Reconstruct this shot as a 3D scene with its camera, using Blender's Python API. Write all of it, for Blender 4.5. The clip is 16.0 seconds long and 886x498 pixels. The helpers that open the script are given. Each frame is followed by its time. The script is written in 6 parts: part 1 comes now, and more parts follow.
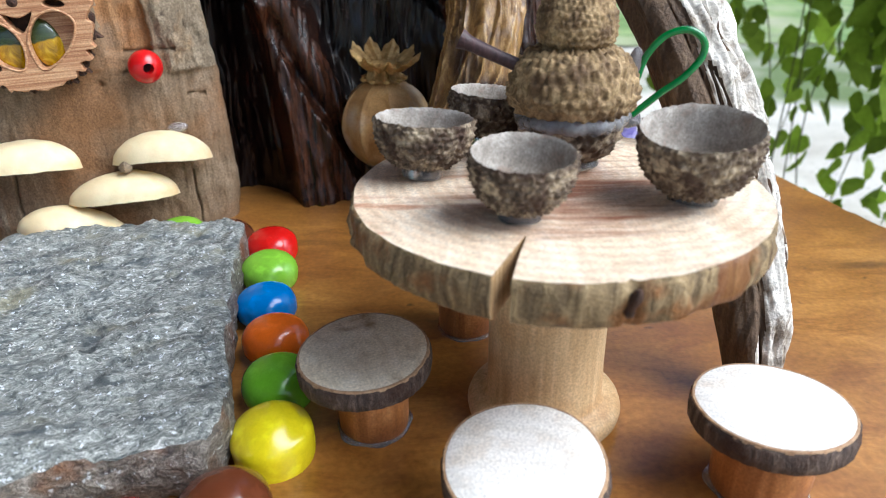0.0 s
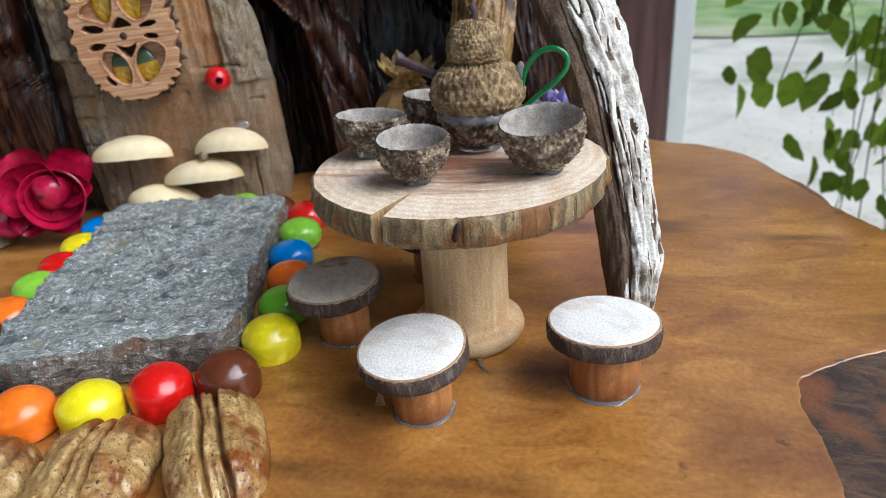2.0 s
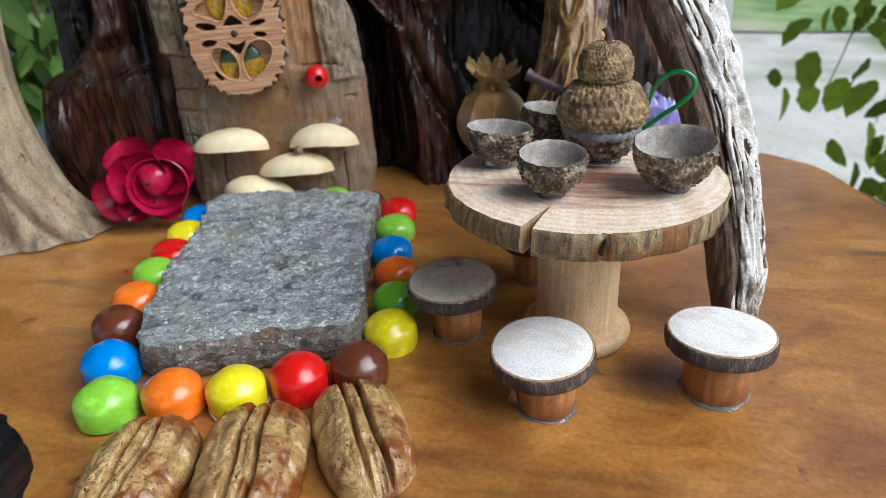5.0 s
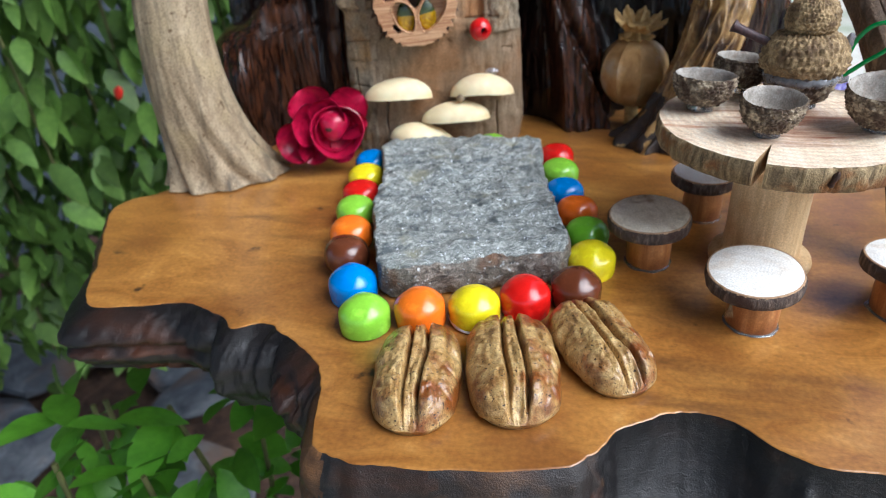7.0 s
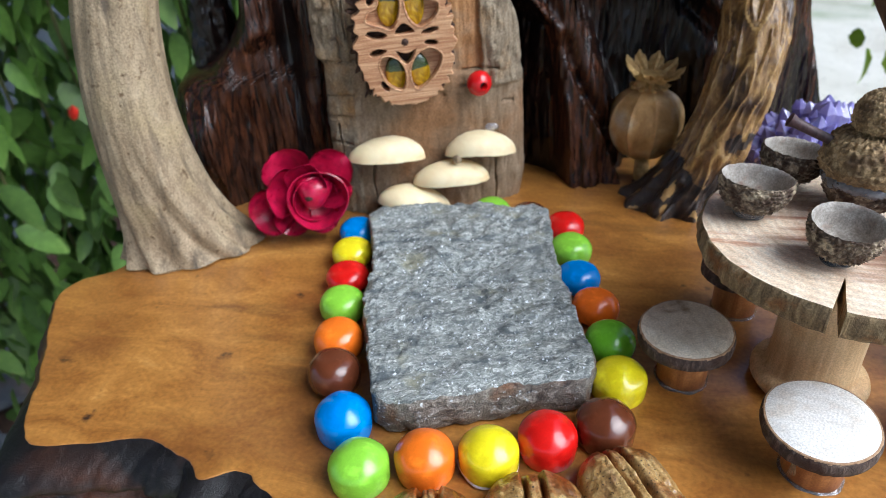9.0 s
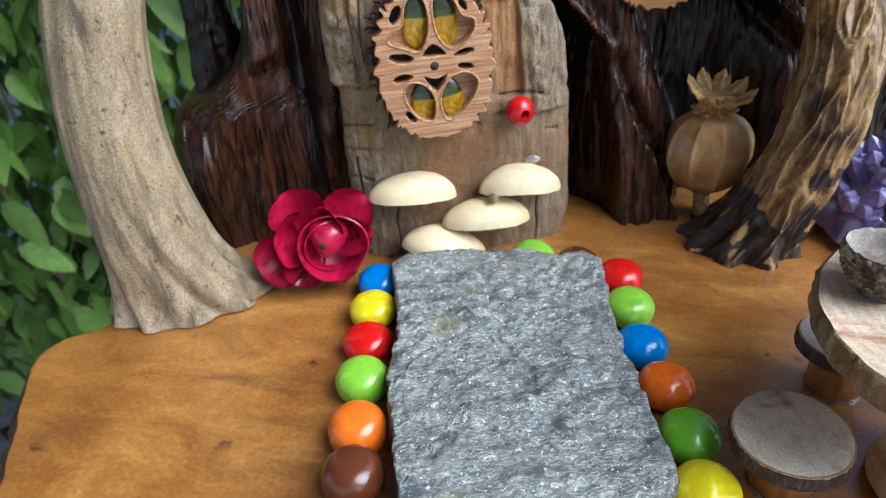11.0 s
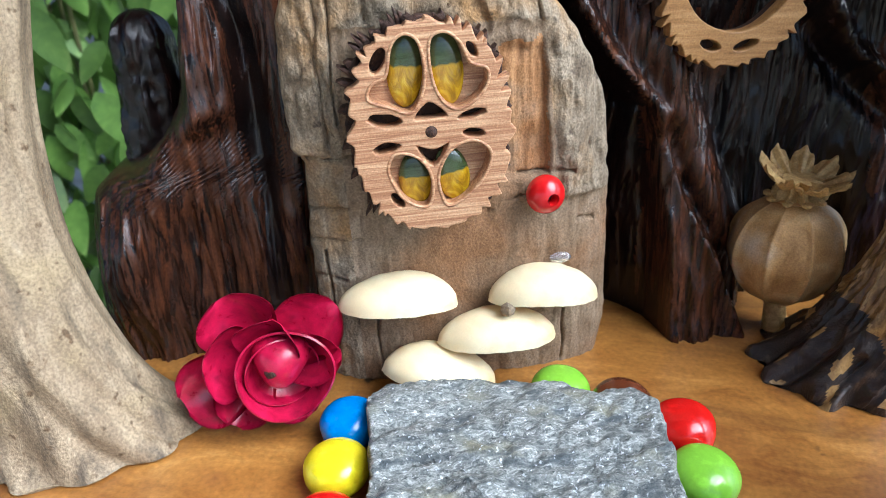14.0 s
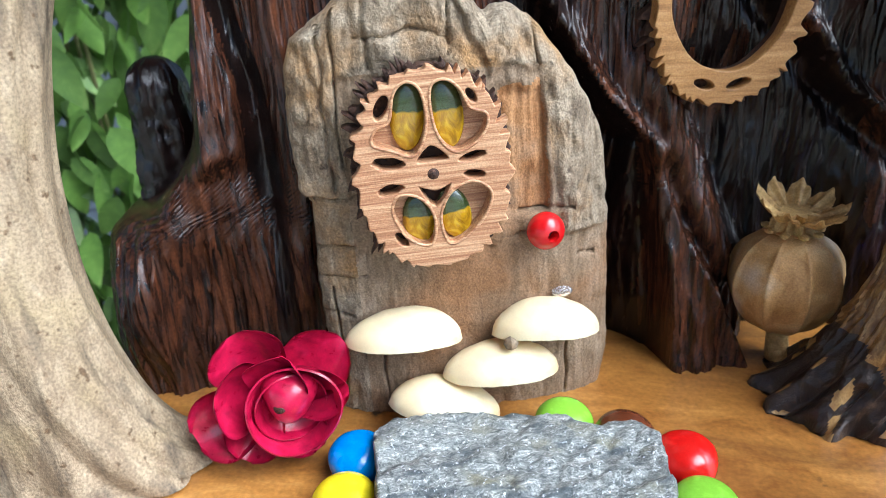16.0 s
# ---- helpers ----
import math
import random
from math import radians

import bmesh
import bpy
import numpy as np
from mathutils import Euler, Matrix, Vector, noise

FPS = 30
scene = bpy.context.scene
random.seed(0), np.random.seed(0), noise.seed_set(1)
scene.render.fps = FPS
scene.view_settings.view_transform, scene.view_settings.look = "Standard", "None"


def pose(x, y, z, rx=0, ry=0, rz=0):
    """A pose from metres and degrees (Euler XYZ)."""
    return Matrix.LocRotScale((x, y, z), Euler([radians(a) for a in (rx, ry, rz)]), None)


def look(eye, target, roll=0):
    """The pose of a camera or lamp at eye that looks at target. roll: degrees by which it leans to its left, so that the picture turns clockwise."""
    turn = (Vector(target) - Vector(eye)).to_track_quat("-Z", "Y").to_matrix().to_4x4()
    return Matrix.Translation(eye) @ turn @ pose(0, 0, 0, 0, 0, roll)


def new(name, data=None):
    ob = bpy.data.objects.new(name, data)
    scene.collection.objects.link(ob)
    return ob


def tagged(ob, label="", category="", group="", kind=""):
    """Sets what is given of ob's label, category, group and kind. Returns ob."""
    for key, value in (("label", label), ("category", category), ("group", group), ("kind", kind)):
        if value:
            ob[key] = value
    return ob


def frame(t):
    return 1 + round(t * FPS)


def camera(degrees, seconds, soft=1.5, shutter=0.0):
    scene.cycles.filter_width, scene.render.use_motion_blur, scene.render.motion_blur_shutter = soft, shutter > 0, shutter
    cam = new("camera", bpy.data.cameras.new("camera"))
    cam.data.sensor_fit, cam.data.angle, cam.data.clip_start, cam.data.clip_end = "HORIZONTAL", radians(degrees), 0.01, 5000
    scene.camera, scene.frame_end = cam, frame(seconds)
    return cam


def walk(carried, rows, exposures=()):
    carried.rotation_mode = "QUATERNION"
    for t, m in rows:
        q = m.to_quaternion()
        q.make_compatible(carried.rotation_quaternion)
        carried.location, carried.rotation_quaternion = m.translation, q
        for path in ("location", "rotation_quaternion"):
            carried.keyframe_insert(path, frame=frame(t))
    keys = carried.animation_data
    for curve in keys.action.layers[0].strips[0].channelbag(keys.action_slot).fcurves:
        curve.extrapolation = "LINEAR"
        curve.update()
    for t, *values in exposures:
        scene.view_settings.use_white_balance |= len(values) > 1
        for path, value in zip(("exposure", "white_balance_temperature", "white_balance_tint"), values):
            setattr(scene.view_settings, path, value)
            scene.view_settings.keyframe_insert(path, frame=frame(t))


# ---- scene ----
cam = camera(66.9, 16.0, soft=0.7)
PATH = [
    (0.0, (0.00297, 0.00486, 0.08097), (0.00924, 0.45535, -0.13586), -0.965),
    (0.5, (0.01119, -0.00788, 0.08245), (-0.00249, 0.44516, -0.12866), -2.220),
    (1.0, (0.02056, -0.01770, 0.08173), (-0.01798, 0.43219, -0.13301), -3.043),
    (1.5, (0.02743, -0.02284, 0.08504), (-0.03652, 0.42321, -0.13165), -3.941),
    (2.0, (0.04178, -0.03682, 0.09045), (-0.03576, 0.40807, -0.12415), -4.492),
    (2.5, (0.03975, -0.04348, 0.09651), (-0.03902, 0.40081, -0.11891), -3.928),
    (3.0, (0.04116, -0.04433, 0.09662), (-0.04508, 0.39933, -0.11721), -3.554),
    (3.2, (0.04208, -0.04203, 0.09580), (-0.04504, 0.40206, -0.11679), -3.654),
    (5.3, (0.00266, -0.05045, 0.10198), (-0.08176, 0.38785, -0.12332), -2.031),
    (5.5, (-0.00949, -0.05697, 0.10311), (-0.09577, 0.38093, -0.12228), -1.179),
    (6.0, (-0.02864, -0.07135, 0.10554), (-0.11857, 0.36054, -0.12979), -2.323),
    (6.5, (-0.03115, -0.07714, 0.10924), (-0.13269, 0.34994, -0.13011), -4.109),
    (7.0, (-0.02573, -0.07765, 0.10721), (-0.13194, 0.34110, -0.14452), -3.708),
    (7.5, (-0.02440, -0.07181, 0.10362), (-0.12082, 0.34436, -0.15619), -3.369),
    (8.0, (-0.02570, -0.06236, 0.10868), (-0.11322, 0.35234, -0.15657), -2.849),
    (8.5, (-0.03428, -0.04928, 0.11563), (-0.11655, 0.36542, -0.15131), -2.113),
    (9.0, (-0.04117, -0.03743, 0.12328), (-0.12764, 0.37777, -0.14155), -2.916),
    (9.2, (-0.04448, -0.03399, 0.12423), (-0.13207, 0.38163, -0.13955), -2.612),
    (11.3, (-0.05633, 0.00159, 0.12091), (-0.15442, 0.41268, -0.14626), -3.927),
    (11.5, (-0.05905, 0.00505, 0.12254), (-0.15440, 0.41608, -0.14571), -3.589),
    (12.0, (-0.06278, 0.02075, 0.12631), (-0.15842, 0.43256, -0.14064), -3.037),
    (12.5, (-0.06826, 0.03265, 0.11816), (-0.16426, 0.45377, -0.13372), -2.630),
    (13.0, (-0.06908, 0.04112, 0.10943), (-0.16804, 0.46794, -0.13147), -3.475),
    (13.5, (-0.06258, 0.04069, 0.11117), (-0.16250, 0.47144, -0.12223), -2.998),
    (14.0, (-0.06400, 0.04757, 0.10336), (-0.16388, 0.48586, -0.11557), -2.382),
    (14.5, (-0.06120, 0.05010, 0.10202), (-0.16492, 0.49225, -0.10713), -2.961),
    (15.0, (-0.06367, 0.04439, 0.10285), (-0.17071, 0.48879, -0.09977), -3.050),
    (15.5, (-0.06190, 0.04471, 0.10638), (-0.17106, 0.48809, -0.09736), -3.254),
    (16.0, (-0.06171, 0.04543, 0.10775), (-0.17022, 0.48939, -0.09505), -3.403),
]
walk(cam, [(t, look(eye, aim, roll)) for t, eye, aim, roll in PATH],
     exposures=[(0.0, 0.40, 5550, 6), (1.0, 0.12, 5550, 6), (2.5, -0.06, 5500, 6), (5.3, -0.06, 5500, 6), (6.5, 0.30, 5500, 6), (9.0, 0.25, 5450, 6), (12.5, 0.50, 5300, 6), (14.5, 0.81, 5250, 6), (16.0, 0.92, 5300, 6)])
cam.data.dof.use_dof = True
cam.data.dof.focus_distance = 0.135
cam.data.dof.aperture_fstop = 28.0

# ---- light ----
world = bpy.data.worlds.new("overcast_sky")
scene.world = world
world.use_nodes = True
wn = world.node_tree.nodes
sky = wn.new("ShaderNodeTexSky")
sky.sky_type = "NISHITA"
sky.sun_disc = False
sky.sun_elevation, sky.sun_rotation = radians(46), radians(108)
sky.air_density, sky.dust_density = 1.0, 4.0
world.node_tree.links.new(sky.outputs[0], wn["Background"].inputs[0])
wn["Background"].inputs[1].default_value = 0.15
sun = new("sun", bpy.data.lights.new("sun", "SUN"))
sun.data.energy, sun.data.angle, sun.data.color = 2.7, radians(50), (1.0, 0.99, 0.97)
sun.matrix_world = look((1.05, -0.24, 1.15), (0, 0.1, 0))

# ---- materials ----


def S(r, g, b):
    """A colour from 8-bit values."""
    return tuple(((c / 255 + 0.055) / 1.055) ** 2.4 if c > 10 else c / 255 / 12.92 for c in (r, g, b)) + (1.0,)


def mat(name, cols, scale=(400, 400, 400), detail=8.0, distort=0.0, rough=0.5, rough_var=0.15, bump=0.4, depth=0.0004,
        stain=None, speck=None, vein=None, coat=0.0, trans=0.0, metal=0.0, sub=0.0, rings=None, per_piece=0.0, ior=1.45, heart=None, fine=0.16, fine_size=2400, harsh=0.6, reflect_top=None, spec=0.5, thin=0.0):
    """A surface of grain noise through a colour ramp, with large stains, fine specks and relief."""
    m = bpy.data.materials.new(name)
    m.use_nodes = True
    n, l = m.node_tree.nodes, m.node_tree.links
    p = n["Principled BSDF"]
    tc = n.new("ShaderNodeTexCoord")
    mp = n.new("ShaderNodeMapping")
    mp.inputs["Scale"].default_value = scale
    l.new(tc.outputs["Object"], mp.inputs[0])
    nz = n.new("ShaderNodeTexNoise")
    nz.inputs["Scale"].default_value = 1.0
    nz.inputs["Detail"].default_value = detail
    nz.inputs["Roughness"].default_value = harsh
    nz.inputs["Distortion"].default_value = distort
    l.new(mp.outputs[0], nz.inputs["Vector"])
    source = nz.outputs[0]
    if rings:
        centre, step, strength = rings
        mv = n.new("ShaderNodeVectorMath")
        mv.operation = "SUBTRACT"
        mv.inputs[1].default_value = centre
        l.new(tc.outputs["Object"], mv.inputs[0])
        sc = n.new("ShaderNodeVectorMath")
        sc.operation = "MULTIPLY"
        sc.inputs[1].default_value = (1, 1, 0)
        l.new(mv.outputs[0], sc.inputs[0])
        wv = n.new("ShaderNodeTexWave")
        wv.wave_type, wv.rings_direction = "RINGS", "SPHERICAL"
        wv.inputs["Scale"].default_value = 0.3 / step
        wv.inputs["Distortion"].default_value = 2.5
        wv.inputs["Detail"].default_value = 3
        wv.inputs["Detail Scale"].default_value = 2
        l.new(sc.outputs[0], wv.inputs["Vector"])
        mx = n.new("ShaderNodeMix")
        mx.data_type = "FLOAT"
        mx.inputs[0].default_value = strength
        l.new(source, mx.inputs[2])
        l.new(wv.outputs["Fac"], mx.inputs[3])
        source = mx.outputs[0]
    rp = n.new("ShaderNodeValToRGB")
    el = rp.color_ramp.elements
    el[0].position, el[0].color = cols[0]
    el[1].position, el[1].color = cols[-1]
    for pos, c in cols[1:-1]:
        e = el.new(pos)
        e.color = c
    l.new(source, rp.inputs[0])
    colour = rp.outputs[0]

    def blend(fac, a, b):
        mx = n.new("ShaderNodeMix")
        mx.data_type = "RGBA"
        if fac is not None:
            l.new(fac, mx.inputs[0])
        l.new(a, mx.inputs[6])
        if isinstance(b, tuple):
            mx.inputs[7].default_value = b
        else:
            l.new(b, mx.inputs[7])
        return mx

    def spots(freq, lo, hi, stretch=None, seed=0.0):
        z = n.new("ShaderNodeTexNoise")
        z.inputs["Scale"].default_value = freq
        z.inputs["Detail"].default_value = 5
        if stretch:
            m2 = n.new("ShaderNodeMapping")
            m2.inputs["Scale"].default_value = stretch
            m2.inputs["Location"].default_value = (seed, seed, seed)
            l.new(tc.outputs["Object"], m2.inputs[0])
            l.new(m2.outputs[0], z.inputs["Vector"])
        else:
            l.new(tc.outputs["Object"], z.inputs["Vector"])
        r = n.new("ShaderNodeMapRange")
        r.inputs[1].default_value, r.inputs[2].default_value = lo, hi
        l.new(z.outputs[0], r.inputs[0])
        return r.outputs[0]

    if heart:
        size, c = heart
        ln = n.new("ShaderNodeVectorMath")
        ln.operation = "LENGTH"
        fl = n.new("ShaderNodeVectorMath")
        fl.operation = "MULTIPLY"
        fl.inputs[1].default_value = (1, 1, 0)
        l.new(tc.outputs["Object"], fl.inputs[0])
        l.new(fl.outputs[0], ln.inputs[0])
        hn = n.new("ShaderNodeTexNoise")
        hn.inputs["Scale"].default_value = 1
        hn.inputs["Detail"].default_value = 6
        hm = n.new("ShaderNodeMapping")
        hm.inputs["Scale"].default_value = (50, 420, 100)
        hm.inputs["Rotation"].default_value = (0, 0, radians(-16))
        l.new(tc.outputs["Object"], hm.inputs[0])
        l.new(hm.outputs[0], hn.inputs["Vector"])
        ad = n.new("ShaderNodeMath")
        ad.operation = "MULTIPLY_ADD"
        ad.inputs[1].default_value = size * 2.6
        l.new(hn.outputs[0], ad.inputs[0])
        l.new(ln.outputs["Value"], ad.inputs[2])
        hr = n.new("ShaderNodeMapRange")
        hr.inputs[1].default_value, hr.inputs[2].default_value = size * 2.4, size * 1.5
        hr.inputs[3].default_value, hr.inputs[4].default_value = 0.0, 0.95
        l.new(ad.outputs[0], hr.inputs[0])
        colour = blend(hr.outputs[0], colour, c).outputs[2]
    # a reflection put into the colour: tint c above height at
    if reflect_top:
        at, c = reflect_top
        sx = n.new("ShaderNodeSeparateXYZ")
        l.new(tc.outputs["Object"], sx.inputs[0])
        lv = n.new("ShaderNodeMath")
        lv.operation = "MULTIPLY_ADD"
        lv.inputs[1].default_value = 0.3
        l.new(nz.outputs[0], lv.inputs[0])
        l.new(sx.outputs[2], lv.inputs[2])
        lr = n.new("ShaderNodeMapRange")
        lr.inputs[1].default_value, lr.inputs[2].default_value = at + 0.12, at + 0.20
        l.new(lv.outputs[0], lr.inputs[0])
        colour = blend(lr.outputs[0], colour, c).outputs[2]
    if stain:
        freq, c, lo, hi = stain
        colour = blend(spots(freq, lo, hi), colour, c).outputs[2]
    if vein:
        stretch, c, lo, hi = vein
        colour = blend(spots(1.0, lo, hi, stretch, 3.7), colour, c).outputs[2]
    if speck:
        freq, c, lo, hi = speck
        colour = blend(spots(freq, lo, hi), colour, c).outputs[2]
    relief = source
    if fine:
        fz = n.new("ShaderNodeTexNoise")
        fz.inputs["Scale"].default_value = fine_size
        fz.inputs["Detail"].default_value = 4
        l.new(tc.outputs["Object"], fz.inputs["Vector"])
        fr = n.new("ShaderNodeMapRange")
        fr.inputs[1].default_value, fr.inputs[2].default_value = 0.25, 0.75
        fr.inputs[3].default_value, fr.inputs[4].default_value = 1 - 1.6 * fine, 1 + 1.6 * fine
        l.new(fz.outputs[0], fr.inputs[0])
        fh = n.new("ShaderNodeHueSaturation")
        l.new(fr.outputs[0], fh.inputs["Value"])
        l.new(colour, fh.inputs["Color"])
        colour = fh.outputs[0]
        fa = n.new("ShaderNodeMath")
        fa.operation = "MULTIPLY_ADD"
        fa.inputs[1].default_value = 0.35
        l.new(fz.outputs[0], fa.inputs[0])
        l.new(source, fa.inputs[2])
        relief = fa.outputs[0]
    if per_piece:
        oi = n.new("ShaderNodeObjectInfo")
        hs = n.new("ShaderNodeHueSaturation")
        r = n.new("ShaderNodeMapRange")
        r.inputs[3].default_value, r.inputs[4].default_value = 1 - per_piece, 1 + per_piece
        l.new(oi.outputs["Random"], r.inputs[0])
        l.new(r.outputs[0], hs.inputs["Value"])
        l.new(colour, hs.inputs["Color"])
        colour = hs.outputs[0]
    l.new(colour, p.inputs["Base Color"])
    rr = n.new("ShaderNodeMapRange")
    rr.inputs[3].default_value, rr.inputs[4].default_value = max(0.02, rough - rough_var), min(1, rough + rough_var)
    l.new(nz.outputs[0], rr.inputs[0])
    l.new(rr.outputs[0], p.inputs["Roughness"])
    if bump:
        bp = n.new("ShaderNodeBump")
        bp.inputs["Strength"].default_value = bump
        bp.inputs["Distance"].default_value = depth
        l.new(relief, bp.inputs["Height"])
        l.new(bp.outputs[0], p.inputs["Normal"])
    if thin:
        tl = n.new("ShaderNodeBsdfTranslucent")
        l.new(colour, tl.inputs[0])
        ms = n.new("ShaderNodeMixShader")
        ms.inputs[0].default_value = thin
        l.new(p.outputs[0], ms.inputs[1])
        l.new(tl.outputs[0], ms.inputs[2])
        l.new(ms.outputs[0], n["Material Output"].inputs[0])
    p.inputs["Specular IOR Level"].default_value = spec
    p.inputs["Coat Weight"].default_value = coat
    p.inputs["Coat Roughness"].default_value = 0.08
    p.inputs["Transmission Weight"].default_value = trans
    p.inputs["Metallic"].default_value = metal
    p.inputs["IOR"].default_value = ior
    if sub:
        p.inputs["Subsurface Weight"].default_value = sub
        p.inputs["Subsurface Radius"].default_value = (0.002, 0.001, 0.0006)
        p.inputs["Subsurface Scale"].default_value = 1.0
    return m


M = {}
M["slab"] = mat("varnished_wood", [(0.25, S(114, 70, 28)), (0.42, S(150, 99, 43)), (0.58, S(176, 123, 57)), (0.8, S(204, 156, 86))], (40, 90, 60), 14, 0.8, 0.34, 0.12, 0.12, 0.0002,
                stain=(24, S(116, 70, 32), 0.48, 0.72), vein=((12, 62, 20), S(80, 51, 30), 0.60, 0.78), speck=(110, S(58, 39, 28), 0.67, 0.75), coat=0.55, fine=0.13, fine_size=800, harsh=0.74)
M["slab"].node_tree.nodes["Principled BSDF"].inputs["Coat Roughness"].default_value = 0.16
M["slab_rim"] = mat("varnished_rim", [(0.2, S(44, 29, 20)), (0.45, S(82, 54, 32)), (0.65, S(116, 80, 46)), (0.85, S(150, 116, 84))], (80, 80, 200), 11, 1.0, 0.5, 0.12, 0.7, 0.0007,
                    stain=(34, S(32, 24, 21), 0.44, 0.60), coat=0.05, harsh=0.68)
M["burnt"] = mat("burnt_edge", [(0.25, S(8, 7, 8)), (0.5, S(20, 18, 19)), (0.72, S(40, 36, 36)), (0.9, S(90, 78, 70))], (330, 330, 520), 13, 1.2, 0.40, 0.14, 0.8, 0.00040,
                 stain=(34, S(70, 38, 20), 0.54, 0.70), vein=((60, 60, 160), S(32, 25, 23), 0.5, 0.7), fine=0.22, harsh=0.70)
M["scar"] = mat("worn_bark_scar", [(0.30, S(26, 19, 15)), (0.46, S(58, 42, 32)), (0.60, S(92, 68, 48)), (0.85, S(140, 112, 84))], (70, 220, 200), 13, 1.2, 0.72, 0.14, 0.8, 0.0004,
                stain=(60, S(112, 66, 34), 0.50, 0.64), fine=0.22, harsh=0.72)
# dark wood; it also paints the shade in the stump's recess, hollow and crease
M["stump"] = mat("dark_wood_and_recess_shade", [(0.25, S(7, 5, 5)), (0.45, S(17, 11, 10)), (0.62, S(33, 20, 16)), (0.82, S(66, 40, 29))], (520, 520, 60), 12, 0.4, 0.24, 0.10, 0.9, 0.00028,
                 stain=(22, S(50, 26, 17), 0.54, 0.76), fine=0.2, fine_size=1500, harsh=0.66, spec=0.5)
M["stump_brown"] = mat("brown_stained_wood", [(0.25, S(18, 11, 9)), (0.44, S(48, 27, 18)), (0.62, S(84, 48, 29)), (0.82, S(130, 80, 50))], (460, 460, 36), 12, 0.4, 0.24, 0.10, 0.9, 0.00032,
                       stain=(30, S(28, 17, 14), 0.48, 0.70), vein=((700, 700, 30), S(14, 9, 8), 0.54, 0.66), fine=0.2, fine_size=1500, harsh=0.66, spec=0.5)
M["door"] = mat("weathered_driftwood", [(0.2, S(88, 71, 52)), (0.42, S(126, 106, 82)), (0.6, S(144, 124, 100)), (0.82, S(170, 152, 129))], (150, 150, 70), 12, 1.0, 0.8, 0.1, 0.9, 0.0007,
                stain=(42, S(132, 96, 62), 0.45, 0.66), vein=((330, 330, 26), S(78, 58, 42), 0.66, 0.78), fine=0.24, fine_size=1900)
M["door_bark"] = mat("weathered_bark", [(0.2, S(84, 70, 54)), (0.45, S(132, 117, 96)), (0.65, S(160, 145, 122)), (0.85, S(194, 180, 157))], (170, 170, 110), 12, 1.4, 0.88, 0.08, 1.0, 0.0010,
                     stain=(60, S(150, 116, 74), 0.52, 0.7), speck=(300, S(70, 56, 44), 0.64, 0.74), fine=0.26, fine_size=1700)
M["door_peeled"] = mat("peeled_driftwood", [(0.2, S(110, 72, 40)), (0.5, S(158, 112, 68)), (0.8, S(190, 146, 98))], (330, 330, 36), 10, 0.8, 0.75, 0.1, 0.8, 0.0007,
                       stain=(90, S(140, 112, 84), 0.5, 0.7), vein=((500, 500, 30), S(84, 52, 30), 0.60, 0.72), fine=0.2, fine_size=1800)
M["antler_pale"] = mat("pale_antler", [(0.2, S(104, 88, 66)), (0.42, S(140, 122, 96)), (0.6, S(164, 146, 118)), (0.85, S(190, 174, 148))], (170, 170, 60), 12, 0.8, 0.62, 0.12, 0.8, 0.0006,
                       stain=(60, S(158, 140, 106), 0.54, 0.74), vein=((200, 200, 22), S(92, 80, 64), 0.54, 0.70), speck=(420, S(98, 78, 54), 0.62, 0.72), fine=0.24, fine_size=1600, harsh=0.7)
M["antler_brown"] = mat("brown_antler", [(0.25, S(62, 42, 20)), (0.46, S(128, 94, 50)), (0.72, S(186, 150, 92))], (300, 300, 90), 8, 1.5, 0.34, 0.12, 0.8, 0.0006,
                        stain=(90, S(64, 42, 24), 0.50, 0.66), coat=0.25)
M["antler_crest"] = mat("pale_antler_ridge", [(0.25, S(120, 90, 48)), (0.5, S(166, 132, 80)), (0.8, S(208, 178, 126))], (400, 400, 120), 8, 1.0, 0.34, 0.12, 0.6, 0.0004, coat=0.25)
M["antler_burr"] = mat("antler_burr", [(0.30, S(24, 19, 18)), (0.55, S(52, 41, 36)), (0.8, S(110, 88, 66))], (220, 220, 80), 8, 1.2, 0.38, 0.12, 0.8, 0.0009, coat=0.2)
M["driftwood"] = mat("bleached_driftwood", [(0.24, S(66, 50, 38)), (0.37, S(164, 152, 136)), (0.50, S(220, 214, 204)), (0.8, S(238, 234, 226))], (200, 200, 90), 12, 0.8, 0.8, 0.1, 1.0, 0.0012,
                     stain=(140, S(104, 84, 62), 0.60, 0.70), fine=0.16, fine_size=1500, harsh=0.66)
# brown bark face; part of its darkness is shade put into the colour
M["driftwood_shaded_bark"] = mat("brown_shaded_driftwood", [(0.25, S(44, 32, 24)), (0.45, S(84, 66, 50)), (0.62, S(112, 92, 72)), (0.85, S(160, 142, 120))], (300, 300, 40), 11, 0.8, 0.75, 0.1, 1.0, 0.0009,
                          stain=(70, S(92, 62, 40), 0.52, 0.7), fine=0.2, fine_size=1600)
M["stone"] = mat("mica_schist", [(0.30, S(45, 49, 49)), (0.42, S(98, 103, 101)), (0.53, S(152, 155, 150)), (0.66, S(226, 228, 225))], (400, 1050, 850), 13, 1.3, 0.38, 0.22, 1.0, 0.0005,
                 stain=(95, S(150, 148, 128), 0.58, 0.70), vein=((120, 330, 260), S(86, 92, 94), 0.54, 0.68), speck=(1000, S(226, 231, 236), 0.62, 0.68), fine=0.3, fine_size=3000, harsh=0.74)
